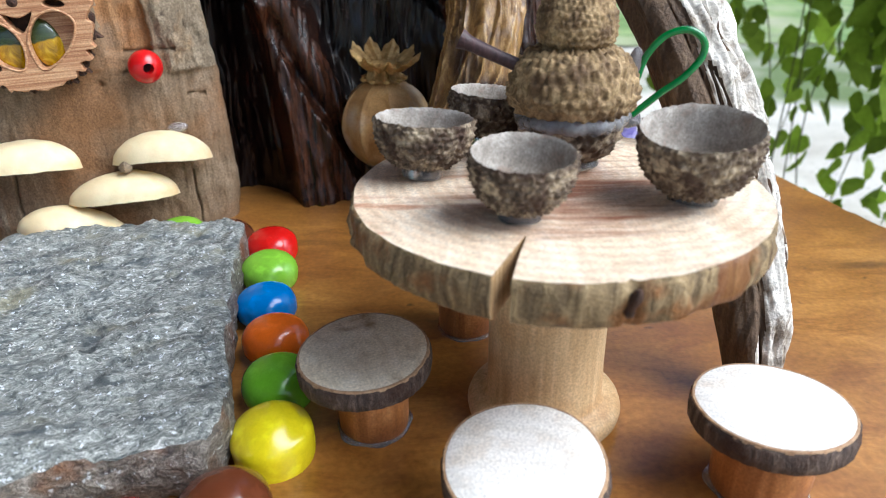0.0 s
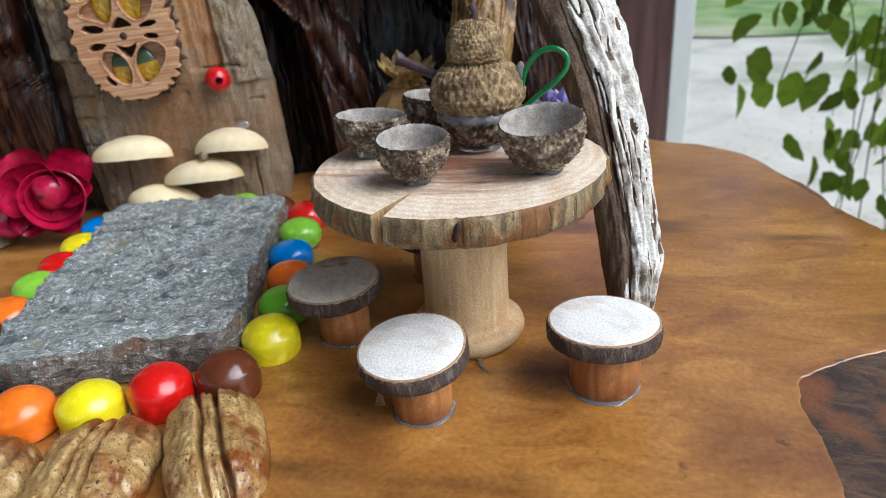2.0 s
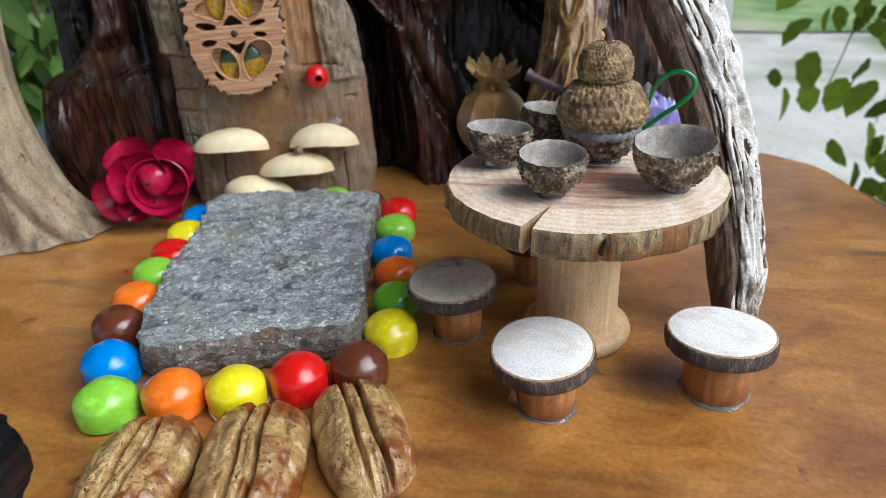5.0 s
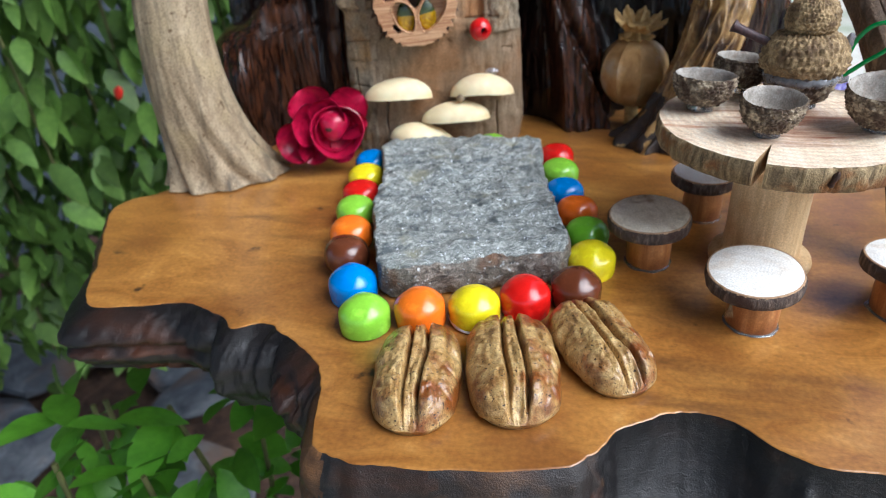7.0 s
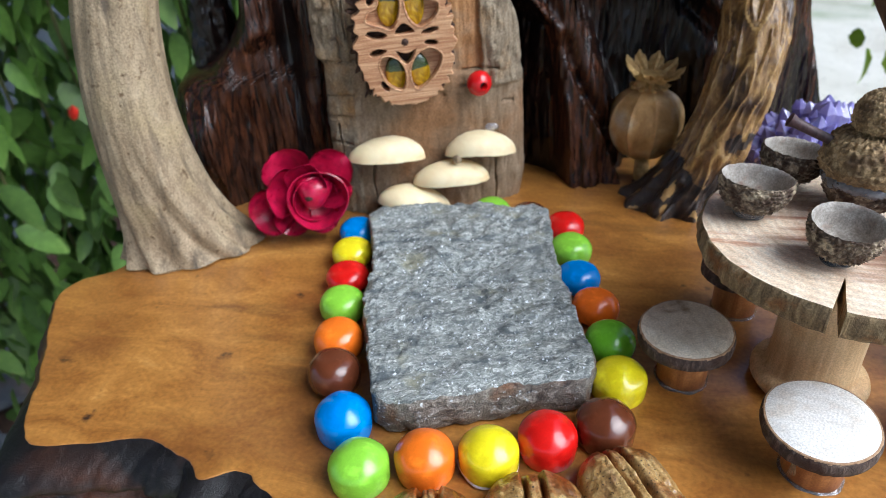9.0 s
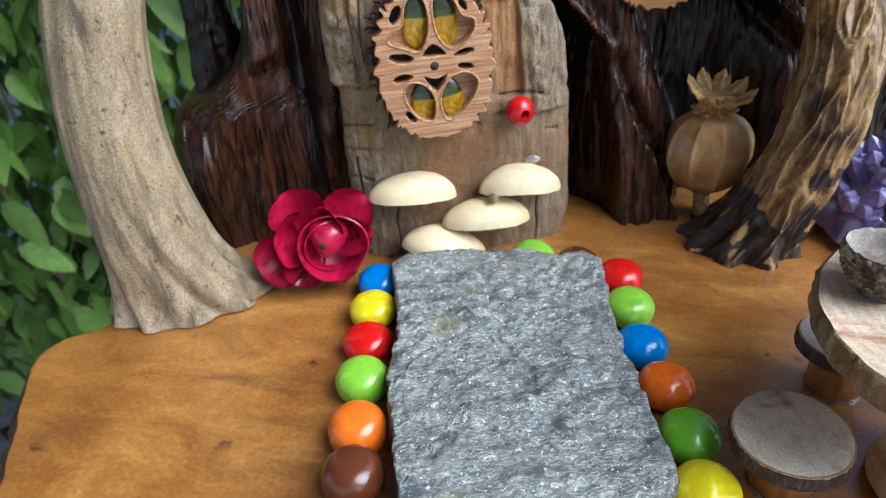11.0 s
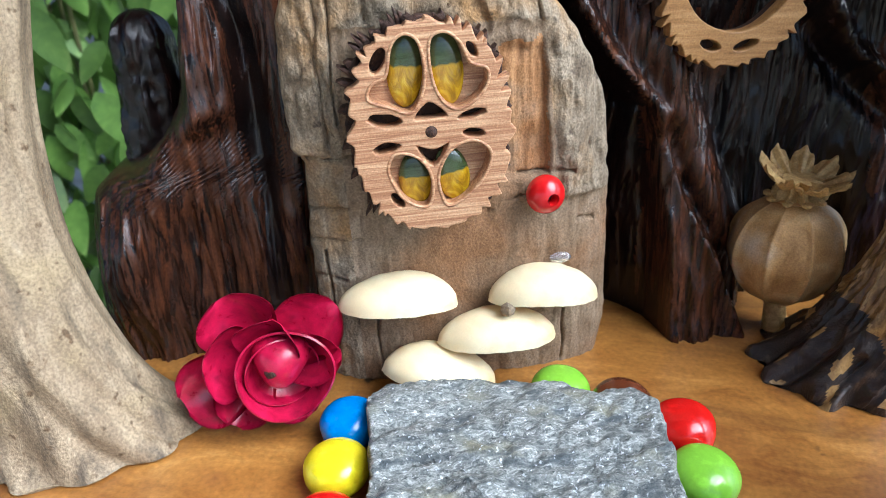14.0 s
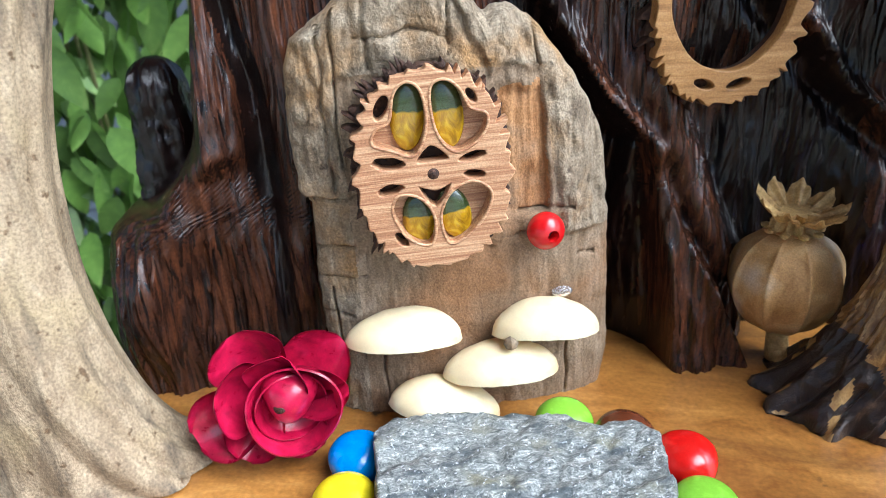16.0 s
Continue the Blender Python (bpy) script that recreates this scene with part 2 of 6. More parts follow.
M["stone_edge"] = mat("rusty_schist", [(0.3, S(56, 54, 54)), (0.5, S(116, 108, 98)), (0.8, S(184, 178, 168))], (380, 380, 620), 12, 0.8, 0.5, 0.2, 1.0, 0.001,
                      stain=(90, S(120, 86, 62), 0.54, 0.68), speck=(800, S(206, 210, 212), 0.62, 0.7), fine=0.28)
M["pecan"] = mat("pecan_shell", [(0.2, S(106, 70, 32)), (0.42, S(160, 122, 68)), (0.66, S(206, 176, 118))], (200, 200, 200), 11, 0.7, 0.38, 0.14, 0.8, 0.0006,
                 stain=(120, S(126, 70, 24), 0.49, 0.62), vein=((210, 90, 200), S(98, 62, 30), 0.60, 0.74), speck=(1500, S(52, 34, 20), 0.61, 0.67), coat=0.6, fine=0.2, harsh=0.68)
M["slice_top"] = mat("sawn_wood", [(0.25, S(204, 174, 142)), (0.5, S(230, 208, 180)), (0.8, S(246, 234, 216))], (300, 70, 200), 10, 0.4, 0.7, 0.1, 0.3, 0.0002,
                     rings=((0.004, 0.006, 0), 0.0021, 0.14), vein=((60, 300, 60), S(196, 150, 120), 0.58, 0.72), heart=(0.018, S(142, 88, 62)))
M["slice_bark"] = mat("table_bark", [(0.22, S(56, 45, 31)), (0.42, S(112, 94, 67)), (0.6, S(156, 134, 98)), (0.82, S(206, 184, 146))], (420, 420, 60), 11, 0.8, 0.8, 0.1, 1.0, 0.0006,
                      stain=(150, S(132, 92, 54), 0.52, 0.64), vein=((800, 800, 50), S(66, 46, 28), 0.62, 0.72), fine=0.22)
M["slice_inner"] = mat("smooth_inner_bark", [(0.2, S(80, 50, 24)), (0.5, S(122, 82, 44)), (0.8, S(160, 118, 72))], (500, 500, 40), 9, 0.6, 0.6, 0.1, 0.6, 0.0004,
                       stain=(180, S(104, 62, 30), 0.5, 0.66), fine=0.14)
M["slice_fibre"] = mat("split_wood_fibre", [(0.2, S(116, 86, 54)), (0.5, S(170, 138, 96)), (0.8, S(208, 180, 138))], (900, 900, 50), 8, 0.4, 0.8, 0.1, 0.9, 0.0005)
M["spool"] = mat("turned_birch", [(0.3, S(182, 148, 104)), (0.55, S(208, 178, 134)), (0.8, S(224, 198, 158))], (500, 500, 40), 8, 0.4, 0.5, 0.1, 0.25, 0.0002,
                 stain=(90, S(190, 150, 104), 0.5, 0.7))
M["stool_top"] = mat("pale_sawn_wood", [(0.3, S(230, 224, 214)), (0.5, S(241, 237, 230)), (0.8, S(248, 245, 240))], (500, 90, 300), 8, 0.3, 0.75, 0.1, 0.35, 0.0002,
                     rings=((0, 0, 0), 0.0018, 0.05), stain=(200, S(222, 210, 194), 0.52, 0.78))
M["stool_top_grey"] = mat("grey_sawn_wood", [(0.3, S(204, 190, 164)), (0.5, S(224, 213, 190)), (0.8, S(236, 228, 212))], (420, 260, 300), 9, 0.3, 0.75, 0.1, 0.3, 0.0002,
                          rings=((0, 0, 0), 0.0018, 0.05), stain=(120, S(140, 112, 74), 0.6, 0.75))
M["stool_rim"] = mat("inner_bark", [(0.3, S(150, 116, 84)), (0.7, S(196, 164, 130))], (800, 800, 800), 6, 0, 0.8, 0.1, 0.5, 0.0003)
M["stool_bark"] = mat("dark_twig_bark", [(0.25, S(46, 36, 32)), (0.5, S(86, 72, 64)), (0.8, S(146, 128, 112))], (700, 700, 220), 9, 0.8, 0.85, 0.1, 1.0, 0.0008,
                      stain=(220, S(70, 50, 40), 0.5, 0.65))
M["stool_leg"] = mat("peeled_twig", [(0.3, S(140, 84, 42)), (0.55, S(176, 118, 66)), (0.8, S(202, 150, 96))], (420, 420, 40), 8, 0.6, 0.5, 0.1, 0.3, 0.0003,
                     stain=(120, S(128, 76, 40), 0.5, 0.7))
M["glue"] = mat("clear_glue", [(0.3, S(222, 222, 226)), (0.7, S(240, 240, 242))], (300, 300, 300), 4, 0, 0.14, 0.05, 0.3, 0.0002, trans=0.88, fine=0)
M["glue_cloudy"] = mat("cloudy_glue", [(0.3, S(168, 166, 168)), (0.7, S(222, 222, 226))], (700, 700, 700), 6, 0.5, 0.12, 0.06, 0.6, 0.0004, trans=0.65, fine=0)
M["cap_dark"] = mat("acorn_cap", [(0.28, S(36, 28, 23)), (0.45, S(98, 82, 66)), (0.66, S(180, 164, 138))], (520, 520, 520), 9, 0.4, 0.8, 0.1, 0.8, 0.0004,
                    stain=(300, S(66, 48, 36), 0.5, 0.65), fine=0.24)
M["cap_inside"] = mat("acorn_cup_lining", [(0.3, S(134, 126, 116)), (0.55, S(168, 160, 150)), (0.8, S(196, 190, 182))], (420, 420, 420), 9, 0.3, 0.8, 0.1, 0.5, 0.0003,
                      stain=(300, S(136, 114, 100), 0.56, 0.74), fine=0.2)
M["cap_tan"] = mat("tan_acorn_cap", [(0.28, S(64, 48, 32)), (0.46, S(132, 108, 74)), (0.7, S(188, 162, 120))], (420, 420, 420), 9, 0.4, 0.8, 0.1, 0.8, 0.0004,
                   stain=(260, S(96, 74, 50), 0.5, 0.66), fine=0.24)
M["twig"] = mat("purple_twig", [(0.3, S(46, 30, 32)), (0.7, S(92, 66, 66))], (700, 700, 200), 7, 0.4, 0.45, 0.1, 0.5, 0.0004)
M["wire"] = mat("green_enamel_wire", [(0.3, S(14, 96, 40)), (0.7, S(26, 130, 58))], (200, 200, 200), 3, 0, 0.18, 0.05, 0, coat=0.5, fine=0)
M["pod"] = mat("dried_poppy", [(0.25, S(136, 96, 50)), (0.5, S(182, 142, 88)), (0.8, S(208, 178, 130))], (160, 160, 100), 8, 0.6, 0.5, 0.12, 0.4, 0.0006,
               stain=(70, S(190, 172, 148), 0.53, 0.68))
M["pod_crown"] = mat("poppy_crown", [(0.25, S(136, 104, 56)), (0.55, S(190, 156, 96)), (0.8, S(222, 192, 136))], (500, 500, 500), 7, 0.4, 0.6, 0.1, 0.5, 0.0004)
M["walnut"] = mat("cut_walnut_shell", [(0.28, S(112, 66, 44)), (0.45, S(168, 120, 84)), (0.60, S(202, 162, 122)), (0.8, S(222, 188, 150))], (40, 700, 1500), 8, 0.2, 0.5, 0.12, 0.4, 0.0003, harsh=0.7)
M["walnut_gold"] = mat("golden_walnut_shell", [(0.25, S(118, 80, 40)), (0.5, S(158, 116, 66)), (0.8, S(186, 146, 94))], (90, 700, 700), 8, 0.4, 0.5, 0.12, 0.4, 0.0003)
M["husk"] = mat("walnut_husk", [(0.3, S(34, 22, 16)), (0.6, S(78, 52, 38)), (0.85, S(128, 92, 66))], (900, 900, 900), 7, 0.5, 0.7, 0.15, 0.8, 0.0006)
# yellow glass; the green of its upper part is a painted reflection
M["amber"] = mat("amber_glass", [(0.3, S(150, 110, 4)), (0.5, S(214, 168, 8)), (0.7, S(252, 222, 50))], (1.4, 1.4, 1.4), 4, 0.8, 0.04, 0.03, 0.6, 0.0006, trans=0.35, coat=0.5, ior=1.5, fine=0, reflect_top=(0.10, S(66, 84, 44)))
M["shell"] = mat("cream_nut_shell", [(0.3, S(226, 204, 158)), (0.55, S(236, 220, 180)), (0.8, S(243, 232, 202))], (120, 120, 120), 7, 0.4, 0.5, 0.08, 0.2, 0.0003,
                 stain=(110, S(222, 188, 132), 0.54, 0.8), sub=0.1, fine=0.03)
M["rose"] = mat("painted_wood_rose", [(0.3, S(132, 6, 40)), (0.5, S(174, 13, 58)), (0.8, S(206, 32, 84))], (240, 240, 240), 7, 0.4, 0.30, 0.1, 0.25, 0.0004,
                stain=(130, S(112, 6, 34), 0.5, 0.7), fine=0.06, coat=0.35)
M["bead"] = mat("red_bead", [(0.3, S(186, 12, 16)), (0.7, S(206, 22, 24))], (300, 300, 300), 4, 0, 0.25, 0.06, 0.1, 0.0003, coat=0.4, fine=0)
M["bore"] = mat("bead_bore", [(0.3, S(40, 4, 6)), (0.7, S(70, 8, 10))], (300, 300, 300), 4, 0, 0.7, 0.06, 0.1, 0.0003, fine=0)
M["quartz"] = mat("amethyst", [(0.25, S(136, 126, 206)), (0.5, S(182, 174, 234)), (0.8, S(236, 233, 252))], (160, 160, 160), 6, 1.0, 0.08, 0.05, 0.3, 0.0005, trans=0.45, coat=0.7, fine=0)
CANDY = {"green": (146, 208, 58), "yellow": (242, 224, 10), "red": (216, 22, 16), "blue": (14, 130, 218), "orange": (244, 120, 24), "brown": (100, 52, 30), "dark_green": (116, 184, 38), "rust": (238, 110, 20)}
for c, (r, g, b) in CANDY.items():
    M[c] = mat(c + "_sugar_shell", [(0.3, S(r * 0.93, g * 0.93, b * 0.93)), (0.7, S(r, g, b))], (300, 300, 300), 5, 0.3, 0.22, 0.06, 0.12, 0.0003,
               stain=(260, S(min(255, r * 1.06 + 8), min(255, g * 1.06 + 8), min(255, b * 1.06 + 8)), 0.55, 0.7), coat=0.45, fine=0.03)
M["sugar"] = mat("white_sugar", [(0.3, S(220, 214, 204)), (0.7, S(236, 232, 224))], (900, 900, 900), 5, 0, 0.6, 0.1, 0.3, 0.0003)
M["leaf_dark"] = mat("hanging_leaf", [(0.25, S(60, 88, 38)), (0.55, S(100, 132, 58)), (0.8, S(160, 178, 98))], (60, 60, 60), 6, 0.5, 0.5, 0.1, 0.3, 0.001, per_piece=0.5, fine=0, thin=0.3)
M["leaf_light"] = mat("young_leaf", [(0.25, S(66, 116, 28)), (0.55, S(104, 162, 46)), (0.8, S(150, 200, 76))], (60, 60, 60), 6, 0.5, 0.42, 0.1, 0.3, 0.001, per_piece=0.35, fine=0, thin=0.3)
M["leaf_vine"] = mat("vine_leaf", [(0.25, S(104, 128, 34)), (0.55, S(146, 172, 54)), (0.8, S(196, 210, 104))], (60, 60, 60), 6, 0.5, 0.6, 0.1, 0.3, 0.001, per_piece=0.5, fine=0, spec=0.25, thin=0.45)
M["stem"] = mat("plant_stem", [(0.3, S(62, 66, 34)), (0.7, S(106, 106, 60))], (200, 200, 60), 6, 0.3, 0.7, 0.1, 0.4, 0.0006, fine=0)
M["slate"] = mat("garden_slate", [(0.3, S(66, 70, 76)), (0.5, S(102, 106, 112)), (0.8, S(150, 152, 154))], (30, 30, 60), 9, 0.6, 0.75, 0.1, 0.8, 0.003,
                 stain=(9, S(128, 100, 76), 0.52, 0.7), per_piece=0.25, fine=0)
M["soil"] = mat("garden_ground", [(0.3, S(176, 168, 150)), (0.5, S(200, 194, 178)), (0.8, S(216, 210, 196))], (2.5, 2.5, 2.5), 10, 0.5, 0.9, 0.05, 0.5, 0.02,
                stain=(0.55, S(104, 120, 70), 0.50, 0.60), speck=(40, S(140, 132, 114), 0.60, 0.72), fine=0)
M["soil_dark"] = mat("damp_soil", [(0.3, S(44, 32, 26)), (0.5, S(76, 56, 44)), (0.8, S(116, 90, 70))], (40, 40, 40), 9, 0.5, 0.9, 0.05, 0.9, 0.01, fine=0)
M["grass"] = mat("grass_blades", [(0.3, S(84, 112, 52)), (0.5, S(124, 148, 82)), (0.8, S(176, 186, 128))], (3, 3, 3), 10, 0.4, 0.8, 0.1, 0.2, 0.01, stain=(1.2, S(176, 172, 140), 0.5, 0.7), fine=0)
M["post"] = mat("stained_post", [(0.3, S(70, 46, 44)), (0.6, S(104, 74, 70)), (0.8, S(130, 98, 90))], (60, 60, 5), 8, 0.5, 0.6, 0.1, 0.5, 0.002, fine=0)
M["white_paint"] = mat("white_paint", [(0.3, S(226, 226, 224)), (0.7, S(238, 238, 236))], (30, 30, 10), 6, 0.3, 0.5, 0.1, 0.2, 0.001, fine=0)
M["wall"] = mat("blue_grey_boards", [(0.3, S(54, 62, 70)), (0.6, S(70, 80, 90)), (0.8, S(86, 98, 108))], (40, 40, 6), 8, 0.4, 0.7, 0.1, 0.3, 0.002, fine=0)
M["hose"] = mat("black_tube", [(0.3, S(22, 24, 28)), (0.7, S(50, 54, 62))], (120, 120, 120), 6, 0.3, 0.4, 0.1, 0.3, 0.001, fine=0)
M["petal_red"] = mat("red_flower", [(0.3, S(186, 22, 16)), (0.7, S(220, 50, 30))], (100, 100, 100), 5, 0.3, 0.5, 0.1, 0.2, 0.001, fine=0)

# ---- helpers for shapes ----
TAU = 2 * math.pi


def fbm(p, freq, octaves=4):
    return noise.fractal(Vector(p) * freq, 1.0, 2.0, octaves)


def nz1(x, y, z, freq):
    return noise.noise(Vector((x * freq, y * freq, z * freq)))


def ease(a, b, x):
    t = min(1.0, max(0.0, (x - a) / (b - a)))
    return t * t * (3 - 2 * t)


def curve_at(table, x):
    """Straight interpolation in a short table of (x, value)."""
    return float(np.interp(x, [a for a, _ in table], [b for _, b in table]))


def to_mesh(name, verts, faces, materials, slots=None, sharp=50):
    me = bpy.data.meshes.new(name)
    me.from_pydata([tuple(v) for v in verts], [], faces)
    for m in materials if isinstance(materials, (list, tuple)) else [materials]:
        me.materials.append(m)
    if slots is not None:
        me.polygons.foreach_set("material_index", slots)
    me.polygons.foreach_set("use_smooth", [True] * len(me.polygons))
    me.set_sharp_from_angle(angle=radians(sharp))
    me.update()
    return me


def ring_mesh(name, rings, materials, slot_of=None, cap0=True, cap1=True, sharp=50):
    """A skin over closed rings of equal count; slot_of(ring index, point index) picks the material."""
    n = len(rings[0])
    verts = [p for r in rings for p in r]
    faces, slots = [], []
    for i in range(len(rings) - 1):
        for j in range(n):
            k = (j + 1) % n
            faces.append((i * n + j, i * n + k, (i + 1) * n + k, (i + 1) * n + j))
            slots.append(slot_of(i, j) if slot_of else 0)
    for flag, i, turn in ((cap0, 0, -1), (cap1, len(rings) - 1, 1)):
        if flag:
            c = len(verts)
            verts.append(sum((Vector(p) for p in rings[i]), Vector()) / n)
            for j in range(n):
                k = (j + 1) % n
                faces.append((c, i * n + j, i * n + k) if turn > 0 else (c, i * n + k, i * n + j))
                slots.append(slot_of(min(i, len(rings) - 2), j) if slot_of else 0)
    return to_mesh(name, verts, faces, materials, slots, sharp)


def lathe(name, profile, material, count=48, wobble=None, slot_of=None, sharp=50, cap0=True, cap1=True):
    """A turned body from (radius, height) pairs; wobble(angle, step) gives (radius factor, lift)."""
    rings = []
    for s, (r, z) in enumerate(profile):
        ring = []
        for j in range(count):
            a = TAU * j / count
            f, dz = wobble(a, s) if wobble else (1.0, 0.0)
            ring.append((r * f * math.cos(a), r * f * math.sin(a), z + dz))
        rings.append(ring)
    return ring_mesh(name, rings, material, slot_of, cap0, cap1, sharp)


def thing(name, m, label, category, group="", kind=""):
    e = new(name)
    e.empty_display_size = 0.01
    e.matrix_world = m
    return tagged(e, label, category, group, kind)


def part(name, me, parent, label="", m=None):
    ob = new(name, me)
    ob.parent = parent
    if m is not None:
        ob.matrix_basis = m
    return tagged(ob, label)


def solo(name, me, m, label, category, group="", kind=""):
    ob = new(name, me)
    ob.matrix_world = m
    return tagged(ob, label, category, group, kind)


def tube(name, points, radii, material, count=12, steps=6, rough=None, sharp=60):
    """A round skin along a smooth line through points; radii per point; rough(s, a) scales the radius."""
    pts, rads = [], []
    P = [Vector(p) for p in points]
    P = [P[0] * 2 - P[1]] + P + [P[-1] * 2 - P[-2]]
    R = [radii[0]] + list(radii) + [radii[-1]]
    for i in range(1, len(P) - 2):
        for s in range(steps + (1 if i == len(P) - 3 else 0)):
            t = s / steps
            a, b, c, d = P[i - 1], P[i], P[i + 1], P[i + 2]
            pts.append(0.5 * ((2 * b) + (c - a) * t + (2 * a - 5 * b + 4 * c - d) * t * t + (3 * b - a - 3 * c + d) * t ** 3))
            rads.append(R[i] * (1 - t) + R[i + 1] * t)
    rings = []
    side = None
    for i, p in enumerate(pts):
        d = (pts[min(i + 1, len(pts) - 1)] - pts[max(i - 1, 0)]).normalized()
        side = (side - d * side.dot(d)).normalized() if side else d.orthogonal().normalized()
        up = d.cross(side)
        ring = []
        for j in range(count):
            a = TAU * j / count
            r = rads[i] * (rough(i / len(pts), a, p) if rough else 1.0)
            ring.append(p + (side * math.cos(a) + up * math.sin(a)) * r)
        rings.append(ring)
    return ring_mesh(name, rings, material, sharp=sharp)


def smooth_loop(points, per=6):
    """A closed smooth line through plan points."""
    n, out = len(points), []
    P = [Vector((*p, 0)) for p in points]
    for i in range(n):
        a, b, c, d = P[i - 1], P[i], P[(i + 1) % n], P[(i + 2) % n]
        for s in range(per):
            t = s / per
            out.append(0.5 * ((2 * b) + (c - a) * t + (2 * a - 5 * b + 4 * c - d) * t * t + (3 * b - a - 3 * c + d) * t ** 3))
    return out


HOUSE = pose(0, 0, 0, 0, 0, 18)


# ---- the live-edge slab that carries everything ----
def wood_slab():
    plan = [(-0.19, 0.134), (-0.196, 0.165), (-0.186, 0.21), (-0.15, 0.27), (-0.08, 0.315), (0.0, 0.32), (0.055, 0.285), (0.089, 0.261), (0.107, 0.2516),
            (0.1217, 0.236), (0.1283, 0.207), (0.135, 0.18), (0.1415, 0.162), (0.142, 0.135), (0.132, 0.107), (0.1166, 0.0990), (0.1063, 0.0945), (0.0985, 0.0905), (0.0940, 0.0868),
            (0.0922, 0.0800), (0.0918, 0.0690), (0.0912, 0.056), (0.085, 0.041), (0.07, 0.03), (0.05, 0.0262), (0.033, 0.0269), (0.022, 0.027), (0.0135, 0.031), (0.0058, 0.0375),
            (-0.0046, 0.038), (-0.0165, 0.031), (-0.0223, 0.0235), (-0.03, 0.0178), (-0.06, 0.0132), (-0.0783, 0.0143), (-0.0835, 0.022), (-0.086, 0.0325),
            (-0.091, 0.0422), (-0.104, 0.0519), (-0.1111, 0.056), (-0.1194, 0.0523), (-0.1262, 0.0575), (-0.139, 0.0618), (-0.152, 0.0586), (-0.169, 0.0572), (-0.1805, 0.0769),
            (-0.193, 0.0982), (-0.2012, 0.113), (-0.2, 0.123)]
    loop = smooth_loop(plan, 16)
    n = len(loop)
    mid = Vector((-0.04, 0.13, 0))
    loop = [p + (p - mid).normalized() * (0.0007 * fbm((p.x, p.y, 5), 110, 3) + 0.0003 * fbm((p.x, p.y, 8), 420, 2)) for p in loop]
    normals = []
    for i in range(n):
        d = loop[(i + 6) % n] - loop[i - 6]
        normals.append(Vector((-d.y, d.x, 0)).normalized() * -1)
    if (loop[0] - mid).dot(normals[0]) < 0:
        normals = [-v for v in normals]

    soft = [sum((normals[(i + k) % n] for k in range(-24, 25)), Vector()).normalized() for i in range(n)]

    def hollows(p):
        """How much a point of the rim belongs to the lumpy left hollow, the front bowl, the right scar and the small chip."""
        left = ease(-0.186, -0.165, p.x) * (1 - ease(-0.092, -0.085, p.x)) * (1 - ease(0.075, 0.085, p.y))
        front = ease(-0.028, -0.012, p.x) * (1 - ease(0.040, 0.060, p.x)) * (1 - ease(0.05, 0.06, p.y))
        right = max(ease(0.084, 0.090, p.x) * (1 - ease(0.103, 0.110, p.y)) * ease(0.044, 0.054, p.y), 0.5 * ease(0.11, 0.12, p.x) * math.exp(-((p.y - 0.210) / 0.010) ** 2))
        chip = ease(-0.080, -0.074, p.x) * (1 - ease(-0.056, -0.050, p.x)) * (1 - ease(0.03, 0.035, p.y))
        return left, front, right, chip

    def lobe(x):
        """Rounded swellings side by side in the left hollow, with creases between them."""
        edges = (-0.196, -0.1235, -0.1040, -0.084)
        for e0, e1 in zip(edges[:-1], edges[1:]):
            if e0 <= x < e1:
                return math.sin(math.pi * (x - e0) / (e1 - e0)) ** 0.34
        return 0.2

    rings = []
    rows = 22
    for s in range(rows + 1):
        g = s / rows
        ring = []
        for i, p in enumerate(loop):
            left, front, right, chip = hollows(p)
            scoop = max(front, 0.35 * chip)
            d = normals[i].lerp(soft[i], ease(0, 0.3, g))
            d = d.lerp(Vector((-0.34, -0.94, 0)), 0.80 * left)
            d = d.lerp(Vector((0.06, -1.0, 0)), 0.92 * max(front, chip)).lerp(Vector((0.97, -0.22, 0)), 0.85 * right).normalized()
            swell = lobe(p.x + 0.25 * (p.y - 0.05) - 0.12 * g * 0.02)
            # plain bark rim, rounded rolls, hollow bowl
            out_rim = 0.0046 * math.sin(math.pi * min(1.0, 0.95 * g)) ** 0.7 - 0.003 * ease(0.75, 1, g)
            out_roll = (0.0024 + 0.0098 * swell) * (1 - (1 - min(1.0, g / 0.5)) ** 2.4) - 0.005 * ease(0.62, 1.0, g)
            out_bowl = 0.027 * g ** 1.55
            out_scar, z_scar = 0.040 * g ** 0.9, -0.0045 * g - 0.019 * ease(0.82, 1.0, g)
            out = (out_rim * (1 - left) * (1 - scoop) + out_roll * left + out_bowl * scoop) * (1 - right) + out_scar * right
            z_rim, z_roll, z_bowl = -0.0235 * g, -(0.0170 + 0.0075 * ease(-0.17, -0.10, p.x)) * g ** 1.15, -0.0235 * (1 - (1 - g) ** 1.9)
            if left > 0.3:
                # long dark slit under the first roll, with a thin brown lip below it
                z0 = (g - 0.56 - 0.05 * nz1(p.x, 1, 1, 60)) / 0.09
                out -= 0.0038 * left * (1 - ease(-0.138, -0.122, p.x)) * math.exp(-z0 * z0)
                # knot on the last roll
                knot = math.hypot((p.x + 0.0945) / 0.0042, (g - 0.34) / 0.13)
                out += 0.0022 * math.exp(-knot ** 4) - 0.0020 * math.exp(-((knot - 1.15) / 0.22) ** 2)
